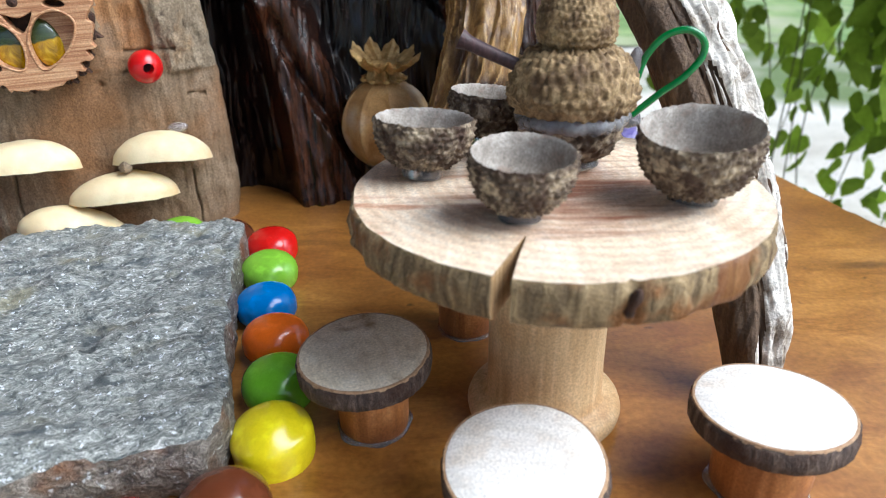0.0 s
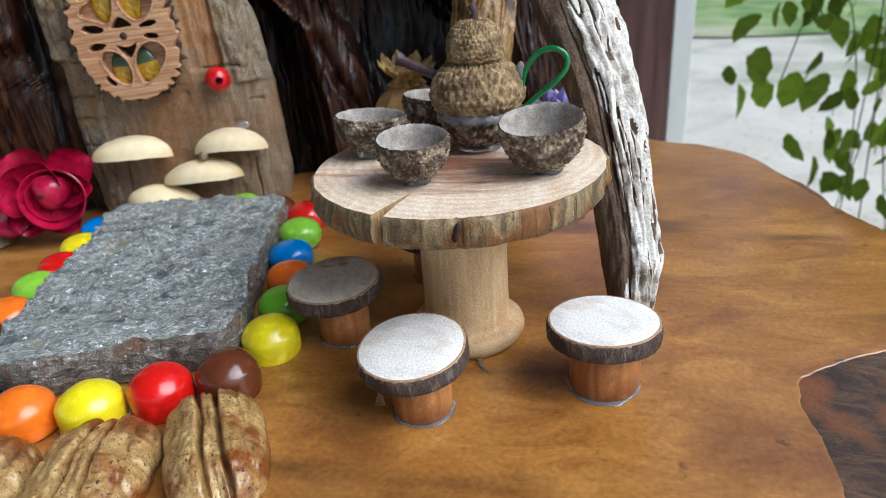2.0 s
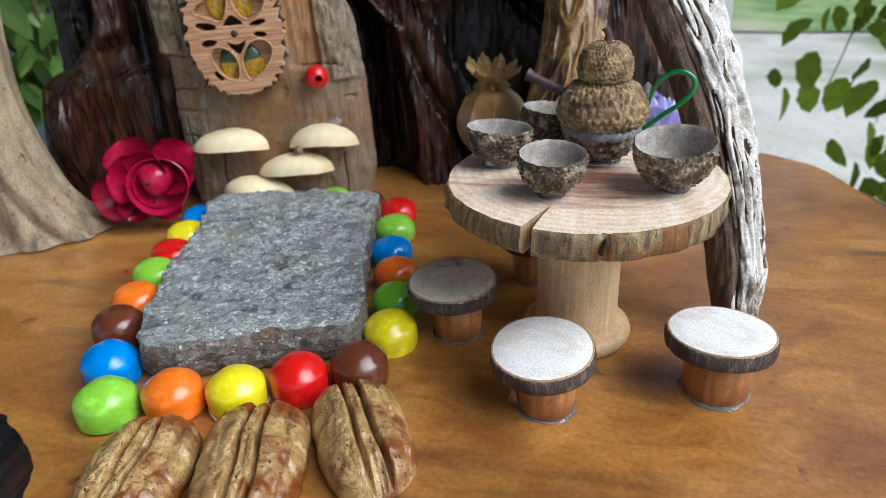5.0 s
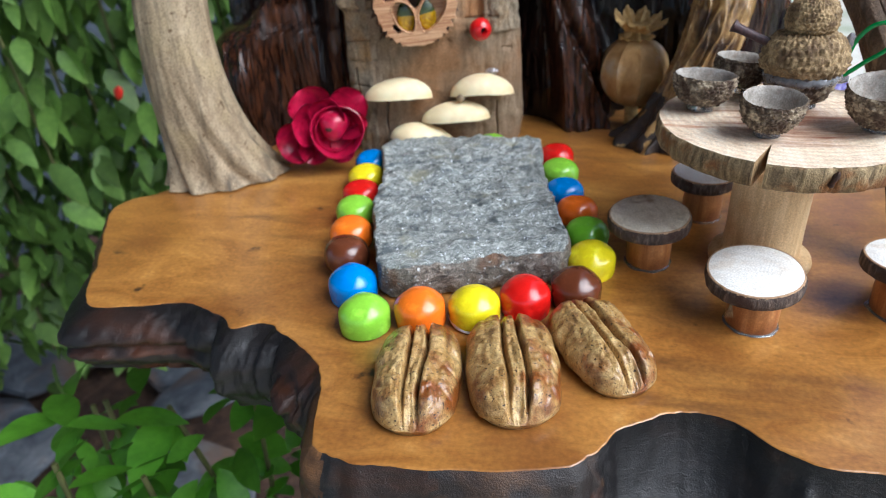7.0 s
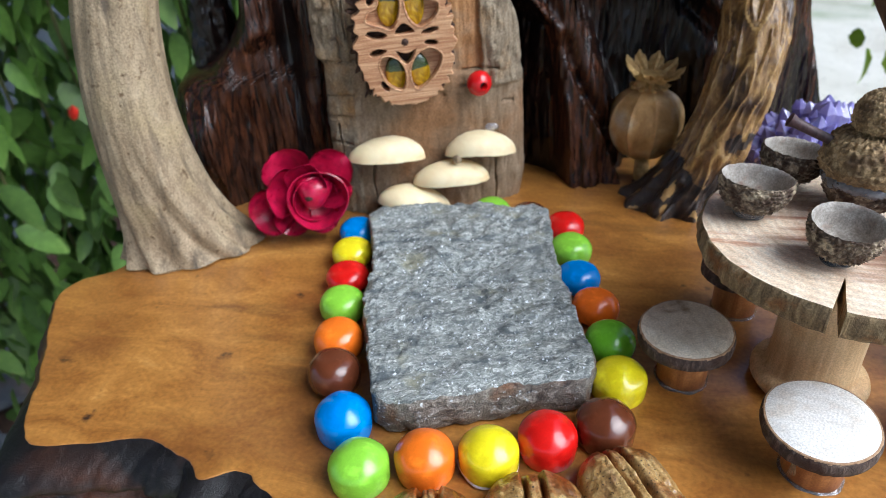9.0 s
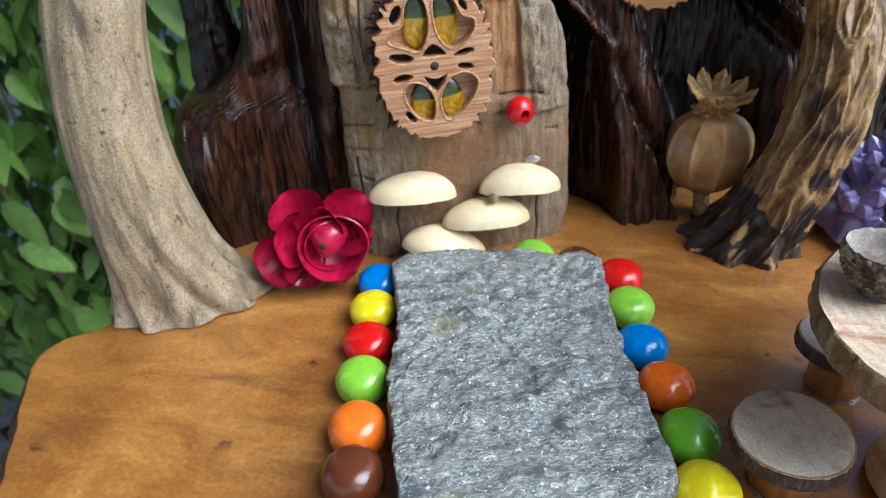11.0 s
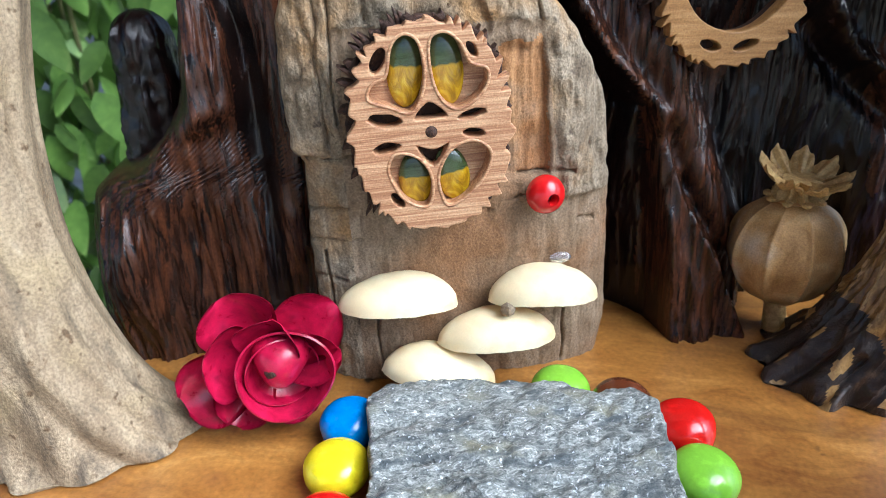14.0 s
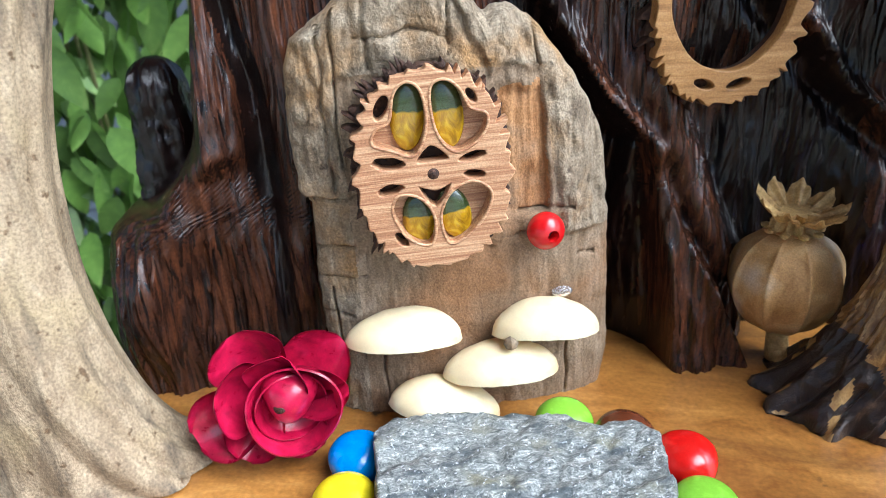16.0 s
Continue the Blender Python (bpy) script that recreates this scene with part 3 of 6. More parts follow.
            # a crease parts the bowl from the smaller hollow beside it
            out += front * 0.0034 * math.exp(-((p.x - 0.0195) / 0.0016) ** 2) * ease(0.05, 0.3, g)
            z = (z_rim * (1 - left) * (1 - scoop) + z_roll * left + z_bowl * scoop) * (1 - right) + z_scar * right
            rough = ease(0.03, 0.2, g)
            out += rough * (0.0010 * fbm((p.x, p.y, z), 60, 3) + 0.0010 * fbm((p.x, p.y, z * 1.5), 190, 4)) * (1 - 0.55 * front)
            out -= rough * left * (0.0004 * (1 - abs(nz1(p.x * 1.6, p.y, z * 1.2, 150))) ** 6 + 0.0005 * (1 - abs(nz1(p.x * 1.2, p.y, z * 2.2, 380))) ** 5)
            q = p + d * out
            ring.append((q.x, q.y, -0.0003 + z * (1 + 0.06 * fbm((p.x, p.y, 3), 60, 2) * rough)))
        rings.append(ring)

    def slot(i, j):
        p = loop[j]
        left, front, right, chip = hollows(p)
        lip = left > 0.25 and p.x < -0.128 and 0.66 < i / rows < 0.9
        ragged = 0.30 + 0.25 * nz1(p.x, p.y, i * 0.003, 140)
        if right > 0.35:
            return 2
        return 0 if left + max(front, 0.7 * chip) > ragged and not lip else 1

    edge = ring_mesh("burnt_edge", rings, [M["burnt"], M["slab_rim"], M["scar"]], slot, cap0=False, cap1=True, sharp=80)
    inner = []
    for f in (1.0, 0.9985, 0.9965, 0.994, 0.93, 0.75, 0.5, 0.25, 0.05):
        ring = []
        for p in loop:
            q = mid.lerp(p, f)
            z = 0.0002 * fbm((q.x, q.y, 0), 40, 3) * (1 - f) * 2
            ring.append((q.x, q.y, z if f < 0.97 else {0.994: 0.0, 0.9965: -0.00004, 0.9985: -0.0001, 1.0: -0.0003}[f]))
        inner.append(ring)
    top = ring_mesh("tabletop", inner, [M["slab"]], cap0=False, cap1=True)
    t = thing("wood_slab", Matrix(), "varnished orange-brown live-edge wood slab with burnt dark hollows along its rim", "wood slab")
    part("tabletop", top, t, "glossy orange-brown varnished wood surface")
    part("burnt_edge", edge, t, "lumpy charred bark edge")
    foot = [(0.085, -0.75), (0.08, -0.70), (0.062, -0.5), (0.058, -0.3), (0.066, -0.1), (0.075, -0.022)]
    part("pedestal", lathe("pedestal", foot, M["burnt"], 40, lambda a, s: (1 + 0.08 * nz1(math.cos(a), math.sin(a), s * 0.5, 1.5), 0)), t, "dark log pedestal", pose(0.0, 0.18, 0))
    return t


wood_slab()


# ---- the dark stump behind the door ----
def stump():
    left = [(0, -0.128), (0.036, -0.1236), (0.044, -0.1215), (0.0485, -0.116), (0.052, -0.1065), (0.0595, -0.098), (0.0715, -0.0915), (0.0875, -0.0888), (0.101, -0.0871), (0.2, -0.083)]
    right = [(0, 0.152), (0.015, 0.148), (0.033, 0.141), (0.05, 0.134), (0.065, 0.129), (0.1, 0.121), (0.2, 0.110)]
    fin_left = [(0.0, 0.0255), (0.038, 0.0227), (0.0613, 0.0196), (0.08, 0.017)]
    fin_right = [(0.0, 0.0500), (0.0176, 0.0418), (0.0388, 0.0310), (0.060, 0.0225), (0.066, 0.0205)]
    climb = [(0.0, 0.026), (0.0609, 0.0211), (0.0725, 0.0102), (0.0839, 0.0027), (0.1, -0.008), (0.2, -0.05)]
    strip = [(0.0, 0.046), (0.03, 0.0400), (0.056, 0.0290), (0.065, 0.0245), (0.085, 0.018)]
    shelf = [(0.04, 0.102), (0.0545, 0.0913), (0.0654, 0.0809), (0.0696, 0.0753), (0.0819, 0.0638), (0.1, 0.048), (0.2, 0.0)]
    fold = [(0.0, -0.113), (0.028, -0.110), (0.046, -0.103), (0.059, -0.096), (0.066, -0.0885), (0.083, -0.0885), (0.2, -0.086)]
    crease = [(0.0, -0.0745), (0.0416, -0.0752), (0.0825, -0.0762), (0.0974, -0.080), (0.2, -0.09)]
    rings = []
    count = 800
    for k in range(170):
        z = 0.19 * (k / 169) ** 1.15
        a, b = curve_at(left, z), curve_at(right, z)
        cu, hw = (a + b) / 2, (b - a) / 2
        ring = []
        for j in range(count):
            # the front gets most of the points
            f = j / count
            e = 0.45
            if f < 0.84:
                w = 0.75 * (2 * f / 0.84 - 1) - 0.25 * math.cos(math.pi * f / 0.84)
                c = math.copysign(abs(w) ** (1 / e), w)
                s = -math.sqrt(max(0.0, 1 - c * c))
            else:
                c, s = math.cos(math.pi * (f - 0.84) / 0.16), math.sin(math.pi * (f - 0.84) / 0.16)
            u = cu + hw * math.copysign(abs(c) ** e, c)
            v = 0.250 + 0.026 * math.copysign(abs(s) ** e, s)
            if s < 0:
                grain = u + 0.0016 * nz1(u, 1, z, 45)
                v += fbm((u, 0.5, z * 0.16), 110, 3) * 0.0026 + 0.0007 * nz1(u, 3, z * 0.4, 60)
                v -= 0.0011 * (1 - abs(nz1(grain, 4, z * 0.10, 240))) ** 4 + 0.0011 * (1 - abs(nz1(grain, 8, z * 0.12, 560))) ** 3
                wave = 0.0014 * nz1(1, z, 2, 28)
                # buttress right of the door: a triangle that narrows upward, and the ridge that climbs on from its tip
                lo, hi = curve_at(fin_left, z) + wave, curve_at(fin_right, z) + wave
                fin = ease(lo - 0.0015, lo + 0.0020, u) * (1 - ease(hi - 0.0030, hi + 0.0012, u)) * (1 - ease(0.060, 0.067, z))
                v -= (0.004 + 0.011 * max(0.0, 1 - z / 0.070)) * fin
                line = curve_at(climb, z) + wave
                v -= 0.0055 * math.exp(-((u - line) / 0.0030) ** 2) * ease(0.052, 0.062, z) * (1 - ease(0.12, 0.15, z))
                # black recess between the door and these two
                front = lo if z < 0.060 else line
                v += 0.012 * ease(-0.012, -0.003, u) * (1 - ease(front - 0.011, front + 0.001, u)) * (1 - 0.6 * ease(0.04, 0.09, z))
                # brown column behind the buttress, hollow behind the poppy
                column = curve_at(strip, z) + wave
                v -= 0.0065 * math.exp(-((u - column) / 0.0050) ** 2) * (1 - ease(0.075, 0.09, z)) * ease(0.01, 0.03, z)
                v += 0.008 * ease(column + 0.005, column + 0.012, u) * (1 - ease(0.070, 0.085, u)) * (1 - 0.7 * ease(0.06, 0.10, z))
                # torn ridge that falls to the right
                torn = curve_at(shelf, z) + 0.0012 * nz1(3, z, 2, 160)
                v -= 0.0060 * math.exp(-((u - torn) / 0.0036) ** 2) * ease(0.045, 0.058, z)
                v += 0.0040 * math.exp(-((u - torn + 0.007) / 0.0040) ** 2) * ease(0.045, 0.058, z)
                v -= 0.006 * math.exp(-((u - 0.110) / 0.015) ** 2)
                # broad fold left of the door and the crease behind it
                crest = curve_at(fold, z) + wave
                v -= 0.0105 * math.exp(-((u - crest) / 0.0085) ** 2) * ease(0.0, 0.03, z)
                v += 0.0055 * math.exp(-((u - curve_at(crease, z) - wave) / 0.0028) ** 2) * ease(0.02, 0.05, z)
                v -= 0.0045 * math.exp(-((u + 0.0665) / 0.005) ** 2)
                v -= 0.005 * math.exp(-((u + 0.112) / 0.010) ** 2) * (1 - ease(0.034, 0.046, z))
            ring.append((u, v, z if k else -0.0015))
        rings.append(ring)
    t = thing("tree_stump", HOUSE, "dark stained furrowed driftwood stump standing on the slab", "stump")
    def tone(i, j):
        """Browner wood on the buttress and on the flank beside the antler; recess, hollow and crease have their shade
        painted near black.
        """
        u, v, z = rings[i][j]
        w = 0.0025 * nz1(u, 1, z * 0.3, 130)
        front = curve_at(fin_left if z < 0.06 else climb, z)
        recess = -0.016 < u + w < front - 0.0015
        hollow = curve_at(strip, z) + 0.006 < u + w < 0.078 and z < 0.05
        crack = abs(u + w - curve_at(crease, z)) < 0.003
        if u < -0.05:
            return 0 if crack else 1
        return 0 if recess or hollow or (u > curve_at(strip, z) + 0.006 and nz1(u, 2, z * 0.3, 85) < 0.05) else 1

    part("trunk", ring_mesh("trunk", rings, [M["stump"], M["stump_brown"]], tone, sharp=75), t, "dark brown furrowed wood")
    knob = []
    for k in range(60):
        z = 0.03 + 0.0565 * k / 59
        f = max(0.0, 1 - max(0, (k - 46) / 13.2) ** 3) ** 0.45
        ring = []
        for j in range(60):
            a = TAU * j / 60
            r = (1 + 0.16 * fbm((math.cos(a), math.sin(a), z * 20), 2.5, 3) + 0.10 * fbm((math.cos(a) * 2, math.sin(a) * 2, z * 90), 3, 3)) * f
            ring.append((-0.1050 + (0.0094 - 0.0022 * ease(0.05, 0.085, z)) * r * math.cos(a), 0.252 + 0.010 * r * math.sin(a), z))
        knob.append(ring)
    part("knob", ring_mesh("knob", knob, [M["stump"]], sharp=75), t, "nearly black rounded knob of wood")
    return t


stump()


# ---- driftwood door with what is fixed to it ----
def door():
    left = [(0, -0.0630), (0.02, -0.0640), (0.038, -0.0642), (0.05, -0.0635), (0.0565, -0.0633), (0.0605, -0.0656), (0.074, -0.0662), (0.088, -0.0655), (0.094, -0.0633), (0.0965, -0.059), (0.101, -0.050)]
    right = [(0, 0.0070), (0.0096, 0.0086), (0.043, 0.0074), (0.0676, 0.0048), (0.0766, 0.0010), (0.086, -0.0048), (0.0925, -0.0095), (0.0965, -0.0145), (0.101, -0.024)]
    crown = [(-0.066, -0.002), (-0.058, -0.001), (-0.050, 0.001), (-0.040, 0.002), (-0.028, 0.0005), (-0.0245, -0.0022), (-0.0225, -0.0052), (-0.0205, -0.0028), (-0.016, -0.0008), (-0.011, -0.001), (0.01, -0.003)]
    rings, count = [], 360
    rows = 170

    def peeled(u, z):
        w = 0.0008 * nz1(u, 3, z, 220)
        return ease(-0.0215, -0.0195, u + w) * (1 - ease(-0.0095, -0.0080, u + w + 0.06 * (z - 0.05))) * ease(0.0505, 0.053, z + w) * (1 - ease(0.079, 0.083, z + 3 * w))

    for k in range(rows):
        z = 0.1005 * (k / (rows - 1)) ** 0.97
        a, b = curve_at(left, z), curve_at(right, z)
        a += 0.0005 * nz1(1, 2, z, 260)
        b += 0.0005 * nz1(4, 2, z, 260)
        cu, hw = (a + b) / 2, (b - a) / 2
        ring = []
        for j in range(count):
            f = j / count
            ang = math.pi + math.pi * (f / 0.72) if f < 0.72 else math.pi * (f - 0.72) / 0.28
            c, s = math.cos(ang), math.sin(ang)
            u = cu + hw * math.copysign(abs(c) ** 0.55, c)
            q = (u - cu) / hw
            v = 0.211 + (0.0075 if s < 0 else 0.006) * math.copysign(abs(s) ** 0.42, s)
            if s < 0:
                v += 0.0035 * abs(q) ** 3
                v += 0.0005 * fbm((u * 1.6, 5, z * 0.35), 260, 3) + 0.0006 * fbm((u, 2, z), 120, 3)
                # outer bark left standing along the left side and round the top, with a broken step
                bark = max(1 - ease(-0.056, -0.053, u + 0.002 * nz1(u, 1, z, 150)), ease(0.083, 0.087, z + 0.004 * nz1(u, 9, z, 130)),
                           ease(-0.0085, -0.006, u + 0.10 * (z - 0.065)) * ease(0.045, 0.047, z))
                if u < -0.04 and z < 0.0585 + 0.001 * nz1(u, 3, z, 300):
                    bark *= 0.35
                v -= 0.0019 * bark * (0.8 + 0.5 * fbm((u, 7, z), 140, 3))
                # weathered layers of bark, one behind the other
                turn = 520 * (u + 0.35 * max(0.0, z - 0.078) + 0.0035 * nz1(u, 2, z * 0.6, 110) + 0.0012 * nz1(u, 6, z, 330))
                v += 0.0009 * bark * (0.5 + 0.5 * math.sin(turn)) ** 7 + 0.0004 * bark * (0.5 + 0.5 * math.sin(2.3 * turn + 1)) ** 5
                v += 0.0011 * (1 - bark) * max(0.0, nz1(u * 2.6, 8, z * 0.22, 260) - 0.42)
                # carved hollow beside the window
                v += 0.0020 * peeled(u, z)
                # long drying cracks
                for cu0, z0, z1, w in ((-0.0235, 0.032, 0.048, 0.0003), (-0.0575, 0.06, 0.096, 0.0004), (-0.050, 0.002, 0.022, 0.0003), (-0.004, 0.0, 0.018, 0.0003), (-0.047, 0.086, 0.1, 0.0005), (-0.0545, 0.066, 0.098, 0.0003), (-0.030, 0.088, 0.1, 0.0004), (-0.0605, 0.004, 0.036, 0.0003), (-0.012, 0.086, 0.097, 0.0003)):
                    if z0 < z < z1:
                        v += 0.0016 * math.exp(-((u - cu0 - 0.0012 * nz1(1, cu0, z, 120)) / w) ** 2)
                for zc, u0, u1 in ((0.0588, -0.066, -0.052), (0.0385, -0.064, -0.052), (0.0525, -0.016, -0.003), (0.0465, -0.066, -0.054), (0.0285, -0.064, -0.056), (0.047, -0.0175, -0.0125), (0.040, -0.002, 0.003), (0.092, -0.050, -0.030)):
                    if u0 < u < u1:
                        v += 0.0016 * math.exp(-((z - zc - 0.0015 * nz1(u, zc, 1, 160)) / 0.00035) ** 2)
            top = curve_at(crown, u) + 0.0008 * fbm((u, 1, 3), 200, 3) + 0.0008 * fbm((u, v, 6), 300, 3)
            ring.append((u, v, z + top * ease(0.07, 0.1, z)))
        rings.append(ring)

    def slot(i, j):
        u, v, z = rings[i][j]
        if v < 0.212 and peeled(u, z) > 0.5:
            return 2
        return 1 if (u < -0.0545 or z > 0.085 or (u > -0.0085 - 0.1 * (z - 0.065) and z > 0.046)) else 0

    t = thing("fairy_door", HOUSE, "weathered grey-brown driftwood plank door with rough bark round its top", "door")
    part("plank", ring_mesh("plank", rings, [M["door"], M["door_bark"], M["door_peeled"]], slot, sharp=80), t, "grey-brown cracked driftwood plank")
    return t


door()


def flat_shape(name, loops, depth, material, bevel=0.0003):
    """A plate with holes from closed outlines (the first is the outer one), lying in x-z, facing -y."""
    cu = bpy.data.curves.new(name, "CURVE")
    cu.dimensions, cu.fill_mode, cu.extrude, cu.bevel_depth, cu.bevel_resolution = "2D", "BOTH", depth / 2 - bevel, bevel, 2
    for loop in loops:
        sp = cu.splines.new("POLY")
        sp.points.add(len(loop) - 1)
        for p, (x, y) in zip(sp.points, loop):
            p.co = (x, y, 0, 1)
        sp.use_cyclic_u = True
    tmp = bpy.data.objects.new(name, cu)
    scene.collection.objects.link(tmp)
    me = bpy.data.meshes.new_from_object(tmp.evaluated_get(bpy.context.evaluated_depsgraph_get()))
    bpy.data.objects.remove(tmp)
    me.transform(Matrix.Rotation(radians(90), 4, "X"))
    me.materials.clear()
    me.materials.append(material)
    me.polygons.foreach_set("use_smooth", [True] * len(me.polygons))
    me.set_sharp_from_angle(angle=radians(40))
    me.name = name
    return me


def oval(cx, cy, rx, ry, turn=0.0, n=28, squash=0.0, wob=0.03, seed=0.0):
    """A slightly uneven oval; squash > 0 pinches one end to a drop."""
    out = []
    for i in range(n):
        a = TAU * i / n
        x, y = rx * math.cos(a), ry * math.sin(a)
        x *= 1 + squash * math.sin(a)
        f = 1 + wob * nz1(math.cos(a) + seed, math.sin(a), seed, 1.7)
        c, s = math.cos(radians(turn)), math.sin(radians(turn))
        out.append((cx + f * (c * x - s * y), cy + f * (s * x + c * y)))
    return out


def toothed(rx, ry, teeth, depth, seed):
    """A sawn nut's rim: hooked teeth of uneven width and depth."""
    rnd = random.Random(seed)
    cuts = [0.0]
    while cuts[-1] < 1.0 - 0.4 / teeth:
        cuts.append(cuts[-1] + rnd.uniform(0.35, 1.8) / teeth)
    cuts = [c / cuts[-1] for c in cuts]
    out = []
    for c0, c1 in zip(cuts[:-1], cuts[1:]):
        d = depth * rnd.uniform(0.05, 1.9) * (0.35 + 0.75 * abs(math.cos(TAU * c0)))
        for da, f in ((0.06, 1 - d), (0.24, 1 - d * 0.9), (0.50, 1 - d * 0.35), (0.74, 1 + d * 0.55), (0.84, 1 + d * 0.7), (0.93, 1 - d * 0.1)):
            a = TAU * (c0 + (c1 - c0) * (da + rnd.uniform(-0.03, 0.03)))
            c, s = math.cos(a), math.sin(a)
            f += 0.02 * nz1(c, s, seed, 1.4)
            out.append((rx * f * math.copysign(abs(c) ** 0.86, c), ry * f * math.copysign(abs(s) ** 0.86, s)))
    return out


def husk_bits(t, rx, ry, count, seed, lo, hi, y):
    """Dark crumbs of husk left along the rim between two angles."""
    rnd = random.Random(seed)
    for i in range(count):
        a = radians(lo + (hi - lo) * (i + rnd.random()) / count)
        s = rnd.uniform(0.0005, 0.0011)
        me = lathe("husk_crumb", [(0.05, -1.0), (0.8, -0.6), (1.0, 0.1), (0.6, 0.8), (0.05, 1.1)], M["husk"], 8, lambda b, k: (1 + 0.3 * nz1(math.cos(b), math.sin(b), i * 1.3 + k, 1.5), 0), sharp=30)
        c, q = math.cos(a), math.sin(a)
        part("husk_crumb", me, t, "", pose(rx * math.copysign(abs(c) ** 0.86, c), y, ry * math.copysign(abs(q) ** 0.86, q), rnd.uniform(0, 90), rnd.uniform(0, 180), 0) @ Matrix.Diagonal((s, s, s * rnd.uniform(1, 1.9), 1)))


def walnut_window():
    k = 0.000116
    rx, ry = 0.0155, 0.0206

    def px(x, y):
        return ((x - 770) * k, (313 - y) * k)

    def blob(points):
        loop = smooth_loop([px(*q) for q in points], 5)
        c = sum(loop, Vector()) / len(loop)
        grow = 1.03 if len(points) > 6 else 1.0
        return [(c.x + grow * (p.x - c.x), c.y + grow * (p.y - c.y)) for p in loop]

    cells = [
        blob([(672, 250), (680, 226), (704, 214), (716, 170), (738, 153), (760, 168), (766, 215), (756, 255), (736, 277), (704, 264)]),
        blob([(778, 215), (780, 165), (805, 155), (828, 174), (842, 205), (868, 216), (868, 240), (848, 264), (815, 277), (790, 256)]),
        blob([(692, 372), (706, 348), (735, 352), (756, 372), (765, 402), (760, 436), (745, 446), (716, 430), (700, 404)]),
        blob([(777, 402), (786, 370), (806, 346), (840, 336), (868, 356), (864, 386), (844, 416), (815, 440), (788, 446)]),
        oval(*px(693, 190), 0.0016, 0.0029, -28, seed=2), oval(*px(846, 184), 0.0011, 0.0019, 32, seed=3),
        oval(*px(694, 287), 0.0037, 0.0016, -8, seed=4, wob=0.15), oval(*px(842, 289), 0.0032, 0.0012, 10, seed=5, wob=0.15),
        oval(*px(692, 335), 0.0032, 0.0014, 8, seed=6, wob=0.15), oval(*px(842, 322), 0.0026, 0.0012, -8, seed=7, wob=0.15),
        blob([(740, 290), (770, 260), (802, 288), (772, 294)]), blob([(740, 334), (772, 342), (802, 333), (770, 378)]),
        oval(*px(702, 430), 0.0013, 0.0022, 35, seed=8),
    ]
    t = thing("walnut_window", HOUSE @ pose(-0.0360, 0.1985, 0.0667, 0, -2, 0), "sawn walnut shell slice as a window with amber glass panes on the door", "window ornament")
    part("shell_slice", flat_shape("shell_slice", [toothed(rx, ry, 42, 0.048, 3)] + cells, 0.0042, M["walnut"]), t, "pale brown sawn walnut shell with toothed rim", pose(0, -0.0042, 0))
    part("husk", flat_shape("husk", [toothed(rx * 1.02, ry * 1.02, 56, 0.07, 8)], 0.0036, M["husk"], 0.0004), t, "dark ragged walnut husk", pose(-0.0004, 0.0003, 0))
    for cx, cy, a, b, turn in ((736, 212, 0.0036, 0.0072, 5), (803, 215, 0.0036, 0.0072, -4), (738, 402, 0.0036, 0.0058, 2), (803, 400, 0.0036, 0.0060, -10)):
        x, z = px(cx, cy)
        prof = [(math.sin(math.pi * i / 14), -math.cos(math.pi * i / 14)) for i in range(15)]
        me = lathe("pane", prof, M["amber"], 24, cap0=False, cap1=False)
        part("pane", me, t, "yellow amber glass pane with a green reflection painted into its upper part", pose(x, -0.0030, z, 0, turn, 0) @ Matrix.Diagonal((a, 0.0016, b, 1)))
    for cell in cells[:4]:
        mx, mz = sum(p[0] for p in cell) / len(cell), sum(p[1] for p in cell) / len(cell)
        wall = flat_shape("cell_wall", [[(mx + 1.07 * (p[0] - mx), mz + 1.07 * (p[1] - mz)) for p in cell]], 0.0008, M["walnut"], 0.0001)
        part("cell_wall", wall, t, "smooth pale inner shell wall", pose(0, -0.0020, 0))
    for cell in cells[:4]:
        loop = [(x, -0.0062, z) for x, z in cell[::2]]
        part("cell_lip", tube("cell_lip", loop + loop[:2], [0.00034] * (len(loop) + 2), M["walnut"], 7, 2), t, "thin pale lip round a cell")
    husk_bits(t, rx * 1.01, ry * 1.01, 22, 3, 55, 235, -0.0030)
    husk_bits(t, rx * 1.0, ry * 1.0, 12, 4, -60, 50, -0.0026)
    pit = lathe("pith", [(0.0001, 0.0005), (0.0007, 0.0004), (0.0009, 0.0001), (0.0012, 0)], M["husk"], 16)
    part("pith", pit, t, "small dark pith knot", pose(0, -0.0063, 0, 90, 0, 0))
    return t


walnut_window()


